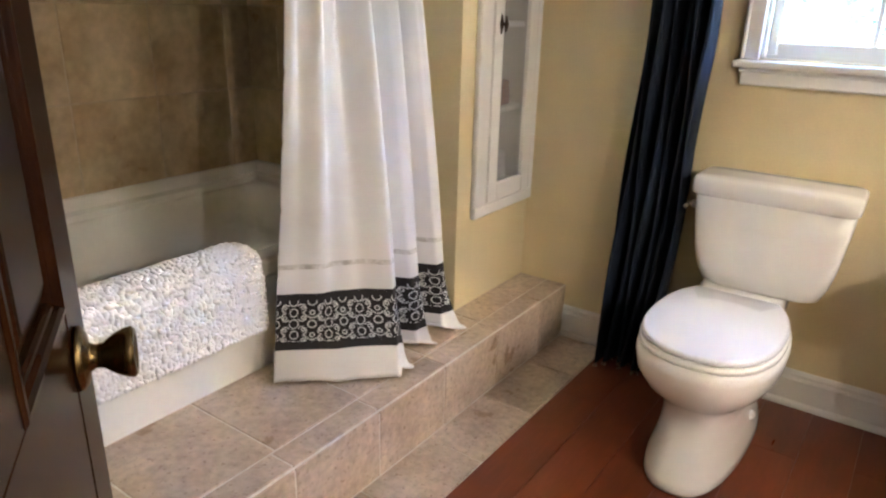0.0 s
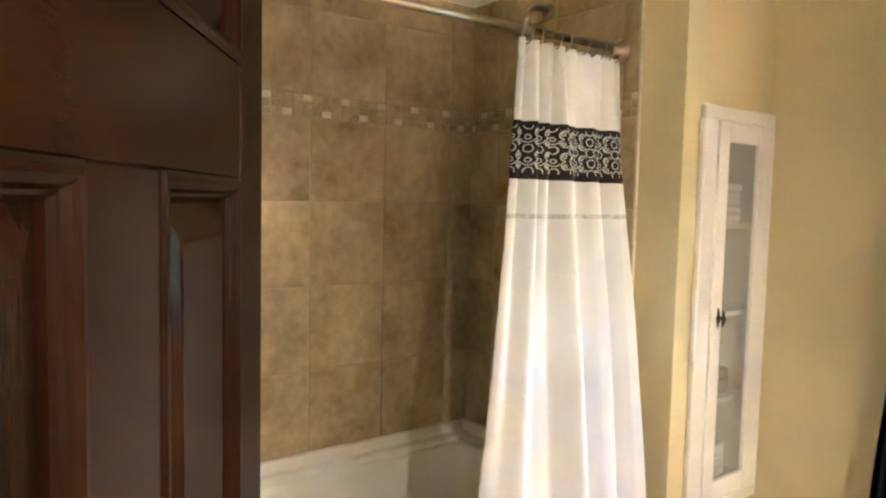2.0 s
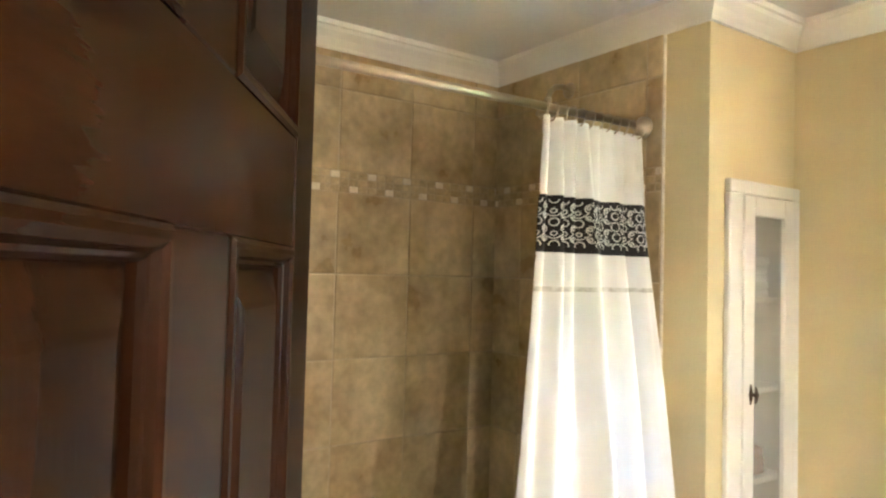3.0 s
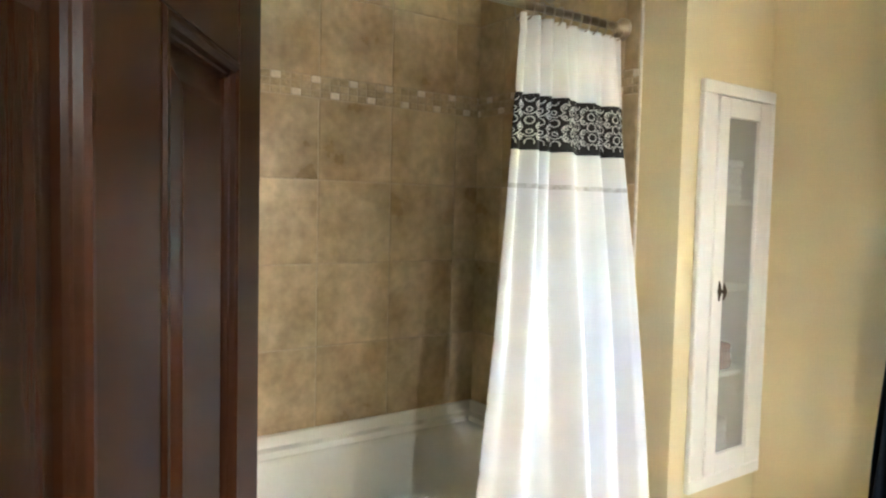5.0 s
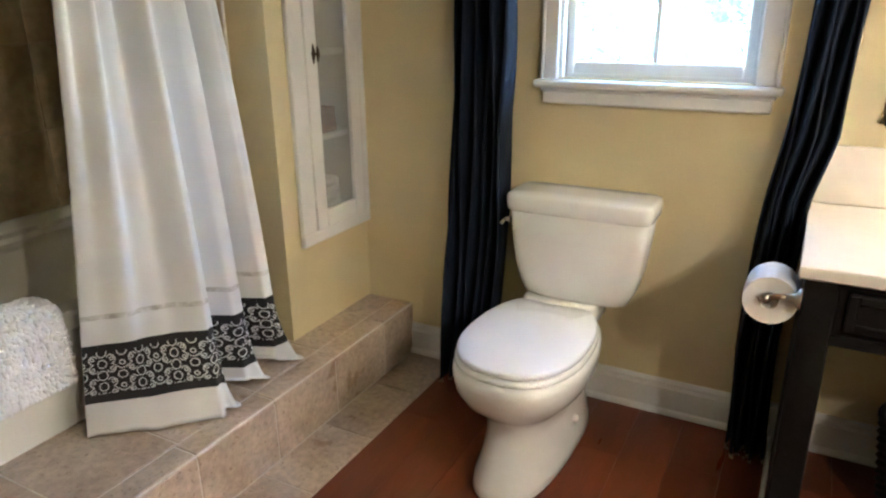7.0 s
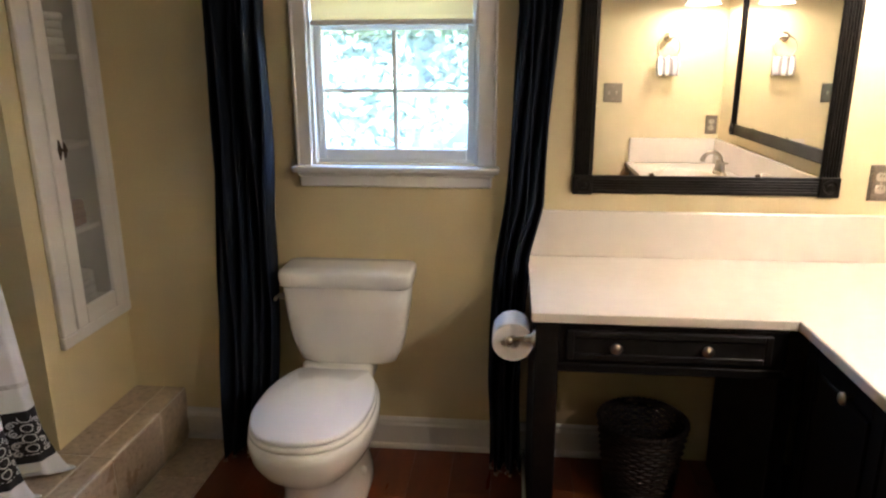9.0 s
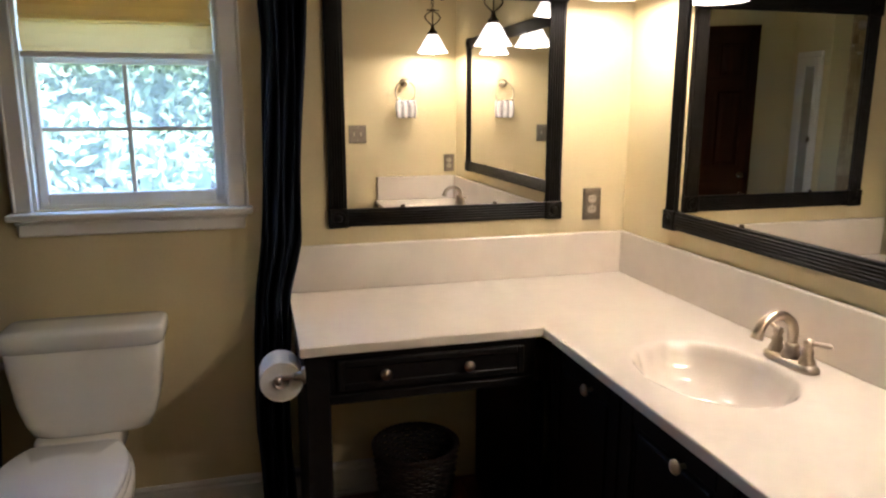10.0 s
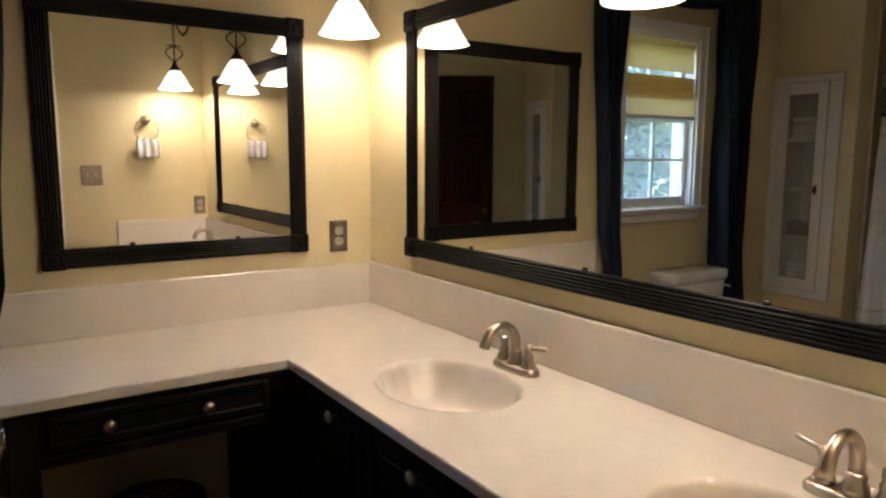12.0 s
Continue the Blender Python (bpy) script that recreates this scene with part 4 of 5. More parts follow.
# ---- toilet ----
def toilet():
    cx = -1.897
    t = thing("toilet", (cx, -0.35, 0), "white two-piece ceramic toilet with the lid down", "toilet")
    # tank: narrower and rounder towards its foot
    rings = []
    for z, a, y0, y1, pw in ((0.424, 0.150, -0.185, -0.045, 4), (0.432, 0.170, -0.191, -0.035, 4.5), (0.472, 0.188, -0.196, -0.028, 5), (0.532, 0.202, -0.199, -0.024, 6), (0.622, 0.213, -0.201, -0.022, 7), (0.708, 0.219, -0.203, -0.020, 7)):
        rings.append(superring(cx, (y0 + y1) / 2, z, a, (y1 - y0) / 2, pw, 56))
    part("tank", loft(bmesh.new(), rings), CERAMIC, t, smooth=True)
    rings = [superring(cx, -0.112, z, a, b, 8, 56) for z, a, b in ((0.704, 0.222, 0.090), (0.709, 0.229, 0.096), (0.729, 0.231, 0.098), (0.749, 0.231, 0.098), (0.758, 0.227, 0.094), (0.763, 0.218, 0.085), (0.764, 0.10, 0.04))]
    part("tank_lid", loft(bmesh.new(), rings), CERAMIC, t, smooth=True)
    h = part("flush_handle", lathe(bmesh.new(), [(0.012, 0.0), (0.012, 0.006), (0.007, 0.01), (0.006, 0.02), (0.0, 0.022)], (cx - 0.219, -0.17, 0.665), TURN_WEST, 16), NICKEL, t, "chrome flush lever", True)
    part("lever", tube(bmesh.new(), [(cx - 0.236, -0.17, 0.665), (cx - 0.238, -0.185, 0.664), (cx - 0.237, -0.203, 0.661)], [0.005, 0.005, 0.007], 8), NICKEL, h, smooth=True)
    cx = -1.934
    # bowl and pedestal
    rings = []
    for z, a, yc, back, front, pw in ((0.000, 0.124, -0.33, 0.27, 0.372, 2.6), (0.011, 0.129, -0.33, 0.272, 0.377, 2.6), (0.034, 0.126, -0.33, 0.27, 0.370, 2.6), (0.093, 0.113, -0.33, 0.265, 0.330, 2.5), (0.157, 0.107, -0.34, 0.27, 0.292, 2.5), (0.204, 0.112, -0.36, 0.28, 0.264, 2.5),
                                   (0.240, 0.134, -0.40, 0.30, 0.255, 2.4), (0.280, 0.168, -0.435, 0.31, 0.268, 2.3), (0.320, 0.185, -0.45, 0.32, 0.279, 2.3), (0.361, 0.190, -0.455, 0.32, 0.282, 2.3), (0.381, 0.187, -0.455, 0.318, 0.279, 2.3), (0.387, 0.175, -0.455, 0.31, 0.268, 2.3)):
        rings.append(superring(cx, yc, z, a, back, pw, 56, front))
    part("bowl", loft(bmesh.new(), rings), CERAMIC, t, smooth=True)
    part("shelf", loft(bmesh.new(), [superring(cx, -0.135, z, a, b, 4, 40) for z, a, b in ((0.32, 0.10, 0.10), (0.37, 0.125, 0.105), (0.417, 0.125, 0.10), (0.425, 0.118, 0.093))]), CERAMIC, t, smooth=True)
    for nm, z0, z1, k, mt in (("seat", 0.388, 0.406, 1.0, CERAMIC), ("seat_lid", 0.409, 0.427, 0.975, SEATWHITE)):
        rings = []
        for dz, s in ((0, 0.985), (0.003, 1.0), (z1 - z0 - 0.006, 1.0), (z1 - z0 - 0.002, 0.985), (z1 - z0, 0.95), (z1 - z0 + 0.001, 0.6), (z1 - z0 + 0.0015, 0.1)):
            rings.append([(x, max(min(y, -0.235), -9), z) for x, y, z in superring(cx, -0.47, z0 + dz, 0.184 * k * s, 0.29 * (1 if s > 0.9 else s * 0.85), 2.35, 64, 0.247 * k * s)])
        part(nm, loft(bmesh.new(), rings), mt, t, "glossy white seat lid, closed" if nm == "seat_lid" else "", True)
    for s in (-1, 1):
        part("hinge", boxes((cx + s * 0.075 - 0.02, cx + s * 0.075 + 0.02, -0.248, -0.215, 0.403, 0.425), bevel=0.006, segs=2), SEATWHITE, t)
        part("bolt_cap", lathe(bmesh.new(), [(0.016, 0), (0.015, 0.012), (0.009, 0.019), (0.0, 0.021)], (cx + s * 0.106, -0.33, 0.10), TURN_X if s > 0 else TURN_WEST, 16), CERAMIC, t, smooth=True)


toilet()


# ---- paper roll and basket ----
def roll():
    h = thing("paper_holder", (-1.265, -0.565, 0.7090), "brushed nickel paper holder on the vanity's end panel", "paper holder")
    part("wall_plate", lathe(bmesh.new(), [(0.024, 0.0), (0.024, 0.005), (0.014, 0.010), (0.010, 0.016), (0.009, 0.03)], (-1.265, -0.575, 0.7060), TURN_WEST, 20), NICKEL, h, smooth=True)
    part("arm", tube(bmesh.new(), [(-1.288, -0.575, 0.7060), (-1.308, -0.575, 0.7040), (-1.328, -0.572, 0.6990), (-1.335, -0.562, 0.6940), (-1.336, -0.44, 0.6940)], 0.006, 10), NICKEL, h, smooth=True)
    part("end_knob", lathe(bmesh.new(), [(0.0, 0), (0.011, 0.003), (0.013, 0.009), (0.009, 0.016), (0.0, 0.018)], (-1.336, -0.562, 0.6940), TURN_SOUTH, 16), NICKEL, h, smooth=True)
    rings = [[(-1.327 + r * math.cos(a), y, 0.684 + r * math.sin(a)) for a in [2 * math.pi * k / 40 for k in range(40)]] for r, y in ((0.020, -0.555), (0.056, -0.557), (0.058, -0.553), (0.058, -0.455), (0.056, -0.451), (0.020, -0.453))]
    rings.append(rings[0])
    bm = loft(bmesh.new(), rings, False, False)
    bmesh.ops.remove_doubles(bm, verts=bm.verts, dist=1e-5)
    r = part("toilet_paper_roll", bm, PAPER, at=(-1.336, -0.505, 0.684), smooth=True)
    r.modifiers.new("edges", "EDGE_SPLIT").split_angle = radians(40)
    tagged(r, "roll of white toilet paper on its holder", "toilet paper")


roll()


def basket():
    cx, cy = -0.889, -0.25
    b = thing("waste_basket", (cx, cy, 0), "round dark wicker waste basket under the dressing table", "basket")
    bm = bmesh.new()
    n = 72
    for k in range(24):
        z = 0.014 + k * 0.0118
        R = 0.098 + 0.042 * (z / 0.29) ** 0.8
        tube(bm, [(cx + (R + 0.004 * math.cos(18 * a + (k % 2) * math.pi)) * math.cos(a), cy + (R + 0.004 * math.cos(18 * a + (k % 2) * math.pi)) * math.sin(a), z) for a in [2 * math.pi * i / n for i in range(n + 1)]], 0.0058, 5, False)
    part("weave", bm, WICKER, b, smooth=True)
    for i in range(18):
        a = 2 * math.pi * i / 18
        part("stake", tube(bmesh.new(), [(cx + (0.096 + 0.042 * (z / 0.29) ** 0.8) * math.cos(a), cy + (0.096 + 0.042 * (z / 0.29) ** 0.8) * math.sin(a), z) for z in (0.004, 0.1, 0.2, 0.292)], 0.005, 5), WICKER, b, smooth=True)
    bm = bmesh.new()
    for w in (0, math.pi):
        tube(bm, [(cx + (0.141 + 0.004 * math.cos(24 * a + w)) * math.cos(a), cy + (0.141 + 0.004 * math.cos(24 * a + w)) * math.sin(a), 0.296 + 0.004 * math.sin(24 * a + w)) for a in [2 * math.pi * i / 144 for i in range(145)]], 0.006, 6, False)
    part("rim", bm, WICKER, b, smooth=True)
    part("bottom", lathe(bmesh.new(), [(0.0, 0.003), (0.096, 0.003), (0.096, 0.009), (0.0, 0.009)], (cx, cy, 0), n=24), WICKER, b)


basket()


# ---- built-in cabinets at both ends of the tub ----
def niche_cabinet(ya, yb, knob_side, label):
    """A shallow glazed cabinet let into the wing wall, facing east; ya to yb over its trim."""
    x = WING
    c = thing("wall_cabinet", (x, (ya + yb) / 2, 0.532), label, "wall cabinet", "built-in wall cabinets")
    w = yb - ya
    k = w / 0.394
    z0, z1 = 0.532, 1.836
    i0, i1 = ya + 0.070 * k, yb - 0.038 * k
    bm = boxes((x + 0.0005, x + 0.022, ya, i0, z0 + 0.043, z1 - 0.043), (x + 0.0005, x + 0.022, i1, yb, z0 + 0.043, z1 - 0.043), (x + 0.0005, x + 0.022, ya, yb, z0, z0 + 0.043), (x + 0.0005, x + 0.022, ya, yb, z1 - 0.043, z1), bevel=0.004)
    part("face_trim", bm, WHITE, c)
    d0, d1, dz0, dz1 = i0 + 0.003, i1 - 0.003, z0 + 0.046, z1 - 0.046
    s = 0.055 * k
    door = part("door", boxes((x + 0.002, x + 0.026, d0, d0 + s, dz0, dz1), (x + 0.002, x + 0.026, d1 - s, d1, dz0, dz1), (x + 0.002, x + 0.026, d0 + s, d1 - s, dz0, dz0 + 0.062), (x + 0.002, x + 0.026, d0 + s, d1 - s, dz1 - 0.062, dz1), bevel=0.003), WHITE, c)
    part("pane", boxes((x + 0.010, x + 0.013, d0 + s - 0.004, d1 - s + 0.004, dz0 + 0.058, dz1 - 0.058)), FROST, door, "wavy clear glass")
    ky = d0 + s * 0.6 if knob_side < 0 else d1 - s * 0.6
    kb = bmesh.new()
    tube(kb, [(x + 0.026, ky, 1.176), (x + 0.040, ky, 1.176), (x + 0.046, ky + 0.004, 1.176)], [0.009, 0.005, 0.008], 10)
    tube(kb, [(x + 0.044, ky, 1.201), (x + 0.046, ky + 0.003, 1.176), (x + 0.044, ky, 1.151)], [0.003, 0.007, 0.003], 10)
    tube(kb, [(x + 0.027, ky, 1.208), (x + 0.029, ky, 1.176), (x + 0.027, ky, 1.144)], [0.002, 0.008, 0.002], 10)
    part("pull", kb, BRONZE, door, "dark ornate metal pull", True)
    n0, n1 = max(i0 - 0.01, ya), min(i1 + 0.01, yb)
    bm = boxes((x - 0.30, x - 0.29, n0, n1, NICHE_Z[0], NICHE_Z[1]), (x - 0.29, x - 0.004, n0, n0 + 0.012, NICHE_Z[0], NICHE_Z[1]), (x - 0.29, x - 0.004, n1 - 0.012, n1, NICHE_Z[0], NICHE_Z[1]), (x - 0.29, x - 0.004, n0 + 0.012, n1 - 0.012, NICHE_Z[0], NICHE_Z[0] + 0.012), (x - 0.29, x - 0.004, n0 + 0.012, n1 - 0.012, NICHE_Z[1] - 0.012, NICHE_Z[1]))
    part("inside", bm, WHITE, c)
    for z in (0.895, 1.182, 1.472):
        part("shelf", boxes((x - 0.289, x - 0.012, n0 + 0.0125, n1 - 0.0125, z - 0.018, z), bevel=0.002), WHITE, c)
    return c


niche_cabinet(-0.404, -0.001, -1, "narrow white built-in cabinet with a glass door above the step")
niche_cabinet(-2.298, -2.05, 1, "narrow white built-in cabinet with a glass door behind the door")


def folded(name, at, sx, sy, layers, h, m, label):
    bm = bmesh.new()
    x, y, z = at
    for k in range(layers):
        loft(bm, [superring(x + 0.004 * math.sin(k * 2.1), y + 0.003 * math.cos(k * 3.3), z + k * h + d, sx * q, sy * q, 5, 32) for d, q in ((0, 0.93), (h * 0.2, 1.0), (h * 0.8, 1.0), (h, 0.94))])
    tagged(part(name, bm, m, at=at, smooth=True), label, "linen")


folded("folded_cloth", (WING - 0.10, -0.18, 0.895), 0.07, 0.085, 3, 0.028, PINKCLOTH, "small stack of dusty red cloths on a cabinet shelf")
folded("folded_cloth", (WING - 0.10, -0.18, 1.472), 0.08, 0.085, 5, 0.026, CLOTH, "stack of white cloths on a cabinet shelf")
folded("folded_cloth", (WING - 0.11, -0.18, 0.612), 0.08, 0.08, 4, 0.028, CLOTH, "stack of white cloths at the bottom of the cabinet")
tagged(part("figurine", lathe(bmesh.new(), [(0.0, 0), (0.03, 0.001), (0.032, 0.01), (0.018, 0.03), (0.024, 0.06), (0.02, 0.085), (0.01, 0.10), (0.016, 0.115), (0.012, 0.13), (0.0, 0.136)], (WING - 0.045, -0.23, 0.979), n=20), CERAMIC, at=(WING - 0.045, -0.23, 0.895), smooth=True), "small white ornament on top of the cloths", "ornament")


# ---- tub, shower, curtain ----
def tub():
    x0, x1, y0, y1 = TUB_W + 0.002, -3.012, TUB_S + 0.002, TUB_N - 0.012
    rim, foot = 0.546, LEDGE_Z
    t = thing("bathtub", ((x0 + x1) / 2, (y0 + y1) / 2, foot), "white alcove bathtub set on the tiled step", "bathtub")
    cx, cy = (x0 + x1) / 2 + 0.012, (y0 + y1) / 2 + 0.01
    rings = []
    def rect(xa, xb, ya, yb, z, pw):
        return [(p[0], p[1], z) for p in superring((xa + xb) / 2, (ya + yb) / 2, z, (xb - xa) / 2, (yb - ya) / 2, pw, 72)]
    for z, fr, sd, bk, pw in ((rim, 0.0, 0.0, 0.0, 40), (rim, 0.066, 0.075, 0.055, 12), (rim - 0.006, 0.082, 0.090, 0.068, 9), (rim - 0.03, 0.092, 0.105, 0.075, 8), (rim - 0.06, 0.096, 0.112, 0.080, 7), (rim - 0.20, 0.115, 0.15, 0.10, 6), (foot + 0.07, 0.14, 0.21, 0.125, 5), (foot + 0.045, 0.18, 0.27, 0.17, 4), (foot + 0.04, 0.30, 0.55, 0.30, 3)):
        rings.append(rect(x0 + bk, x1 - fr, y0 + sd, y1 - sd, z, pw))
    bm = loft(bmesh.new(), rings, False, True)
    part("basin", bm, TUBWHITE, t, smooth=True).modifiers.new("edges", "EDGE_SPLIT").split_angle = radians(50)
    # front: a rolled rim over a plain apron
    prof = [(x1 - 0.066, rim - 0.001), (x1 - 0.012, rim - 0.001), (x1 - 0.003, rim - 0.006), (x1, rim - 0.016), (x1, rim - 0.05), (x1 - 0.004, rim - 0.058), (x1 - 0.010, rim - 0.062), (x1 - 0.006, foot), (x1 - 0.03, foot), (x1 - 0.03, rim - 0.03), (x1 - 0.066, rim - 0.03)]
    part("apron", loft(bmesh.new(), [[(px, y, pz) for px, pz in prof] for y in (y0, y1)]), TUBWHITE, t)
    # raised lip along the walls
    bm = bmesh.new()
    lip_prof = [(0, rim - 0.002), (0.055, rim - 0.002), (0.050, rim + 0.020), (0.028, rim + 0.030), (0.020, rim + 0.062), (0.012, rim + 0.068), (0, rim + 0.068)]
    sweep(bm, [(x1 - 0.02, y1), (x0, y1), (x0, y0), (x1 - 0.02, y0)], lip_prof)
    part("wall_lip", bm, TUBWHITE, t, smooth=True).modifiers.new("edges", "EDGE_SPLIT").split_angle = radians(40)


tub()


def shaggy_mat():
    """Folded double over the tub's rim, with thick tufts."""
    m = thing("bath_mat", (-3.00, -1.40, 0.546), "white shaggy chenille bath mat draped over the tub's rim", "bath mat")
    ya, yb = -1.70, -1.166
    prof = [(-3.107, 0.426), (-3.112, 0.506), (-3.100, 0.571), (-3.072, 0.589), (-3.032, 0.590), (-2.997, 0.583), (-2.977, 0.561), (-2.970, 0.516), (-2.967, 0.436), (-2.965, 0.371)]
    back = [(-2.997, 0.371), (-3.002, 0.486), (-3.009, 0.547), (-3.072, 0.549), (-3.085, 0.536), (-3.090, 0.426)]
    part("backing", loft(bmesh.new(), [[(x, y, z) for x, z in prof + back] for y in (ya + 0.03, (ya + yb) / 2, yb - 0.03)]), CHENILLE, m)
    pts = [Vector((x, 0, z)) for x, z in prof]
    lens = [0.0]
    for a, b in zip(pts, pts[1:]):
        lens.append(lens[-1] + (b - a).length)
    rnd = random.Random(21)
    verts, faces = [], []

    def spot(along):
        """The point and the outward side of the folded sheet at a length along its profile."""
        k = min(max(q for q in range(len(lens) - 1) if lens[q] <= along + 1e-9), len(pts) - 2)
        u = (along - lens[k]) / (lens[k + 1] - lens[k])
        da, db = pts[k + 1] - pts[max(k - 1, 0)], pts[min(k + 2, len(pts) - 1)] - pts[k]
        d = da.normalized().lerp(db.normalized(), u).normalized()
        return pts[k].lerp(pts[k + 1], u), d, Vector((-d.z, 0, d.x))

    def noodle(c, way, out):
        """A soft tuft: a short bent roll of pile, lying on the sheet."""
        side = way.cross(out).normalized()
        long, r = rnd.uniform(0.009, 0.013), rnd.uniform(0.0058, 0.0070)
        q = len(verts)
        for h, w in ((-1.0, 0.45), (-0.72, 0.9), (0.0, 1.08), (0.72, 0.9), (1.0, 0.45)):
            mid = c + way * (h * long) + out * (0.004 * (1 - h * h))
            verts.extend(mid + (side * math.cos(a) + out * math.sin(a)) * (r * w) for a in [math.pi * g / 3 for g in range(6)])
        for a in range(4):
            for g in range(6):
                faces.append((q + 6 * a + g, q + 6 * a + (g + 1) % 6, q + 6 * a + 6 + (g + 1) % 6, q + 6 * a + 6 + g))
        faces.append(tuple(range(q + 5, q - 1, -1)))
        faces.append(tuple(range(q + 24, q + 30)))

    ny, ns = int((yb - ya) / 0.0105), int(lens[-1] / 0.0105)
    for i in range(ny + 1):
        for j in range(ns + 1):
            along = min(max(lens[-1] * (j + rnd.uniform(-0.35, 0.35)) / ns, 0.0), lens[-1])
            y = ya + (yb - ya) * (i + rnd.uniform(-0.35, 0.35)) / ny
            p, d, out = spot(along)
            near = min(1.0, max(0.0, (y - yb + 0.04) / 0.04, (ya + 0.04 - y) / 0.04))
            drop = 0.022 * (1 - math.sqrt(1 - near * near))
            a = rnd.gauss(0.6, 0.75)
            way = (d * math.cos(a) + Vector((0, 1, 0)) * math.sin(a) + out * rnd.uniform(-0.22, 0.22)).normalized()
            noodle(Vector((p.x, y, p.z)) + out * (0.002 + rnd.uniform(0, 0.004) - drop), way, (out - way * out.dot(way)).normalized())
    me = bpy.data.meshes.new("plush")
    me.from_pydata([v - ORIGIN[m] for v in verts], [], faces)
    me.materials.append(CHENILLE)
    me.shade_smooth()
    tf = new("plush", me)
    tf.parent = m
    tagged(tf, kind="stuff")


shaggy_mat()


def shower():
    rod = thing("shower_rod", (-3.032, -1.21, 2.014), "brushed nickel shower curtain rod", "curtain rod")
    part("pole", tube(bmesh.new(), [(-3.032, TUB_S + 0.012, 2.004), (-3.032, TUB_N - 0.012, 2.018)], 0.0125, 16), NICKEL, rod, smooth=True)
    for y, tn in ((TUB_N - 0.0125, TURN_SOUTH), (TUB_S + 0.0125, TURN_NORTH)):
        part("flange", lathe(bmesh.new(), [(0.036, 0.0), (0.036, 0.008), (0.028, 0.018), (0.018, 0.028), (0.017, 0.04)], (-3.032, y, 2.014), tn, 24), NICKEL, rod, smooth=True)
    s = thing("shower_fixture", (-3.37, TUB_N, 2.185), "brushed nickel shower rose on a bent arm", "shower")
    part("flange", lathe(bmesh.new(), [(0.03, 0.0), (0.028, 0.006), (0.014, 0.012)], (-3.37, TUB_N - 0.0125, 2.205), TURN_SOUTH, 20), NICKEL, s, smooth=True)
    part("arm", tube(bmesh.new(), [(-3.37, TUB_N - 0.013, 2.205), (-3.37, TUB_N - 0.05, 2.214), (-3.37, TUB_N - 0.085, 2.207), (-3.37, TUB_N - 0.11, 2.184), (-3.37, TUB_N - 0.12, 2.160)], 0.010, 12), NICKEL, s, smooth=True)
    part("rose", lathe(bmesh.new(), [(0.012, 0.0), (0.015, -0.010), (0.012, -0.018), (0.022, -0.034), (0.042, -0.052), (0.044, -0.062), (0.038, -0.065), (0.0, -0.065)], (-3.37, TUB_N - 0.121, 2.163), n=24), NICKEL, s, smooth=True)


shower()


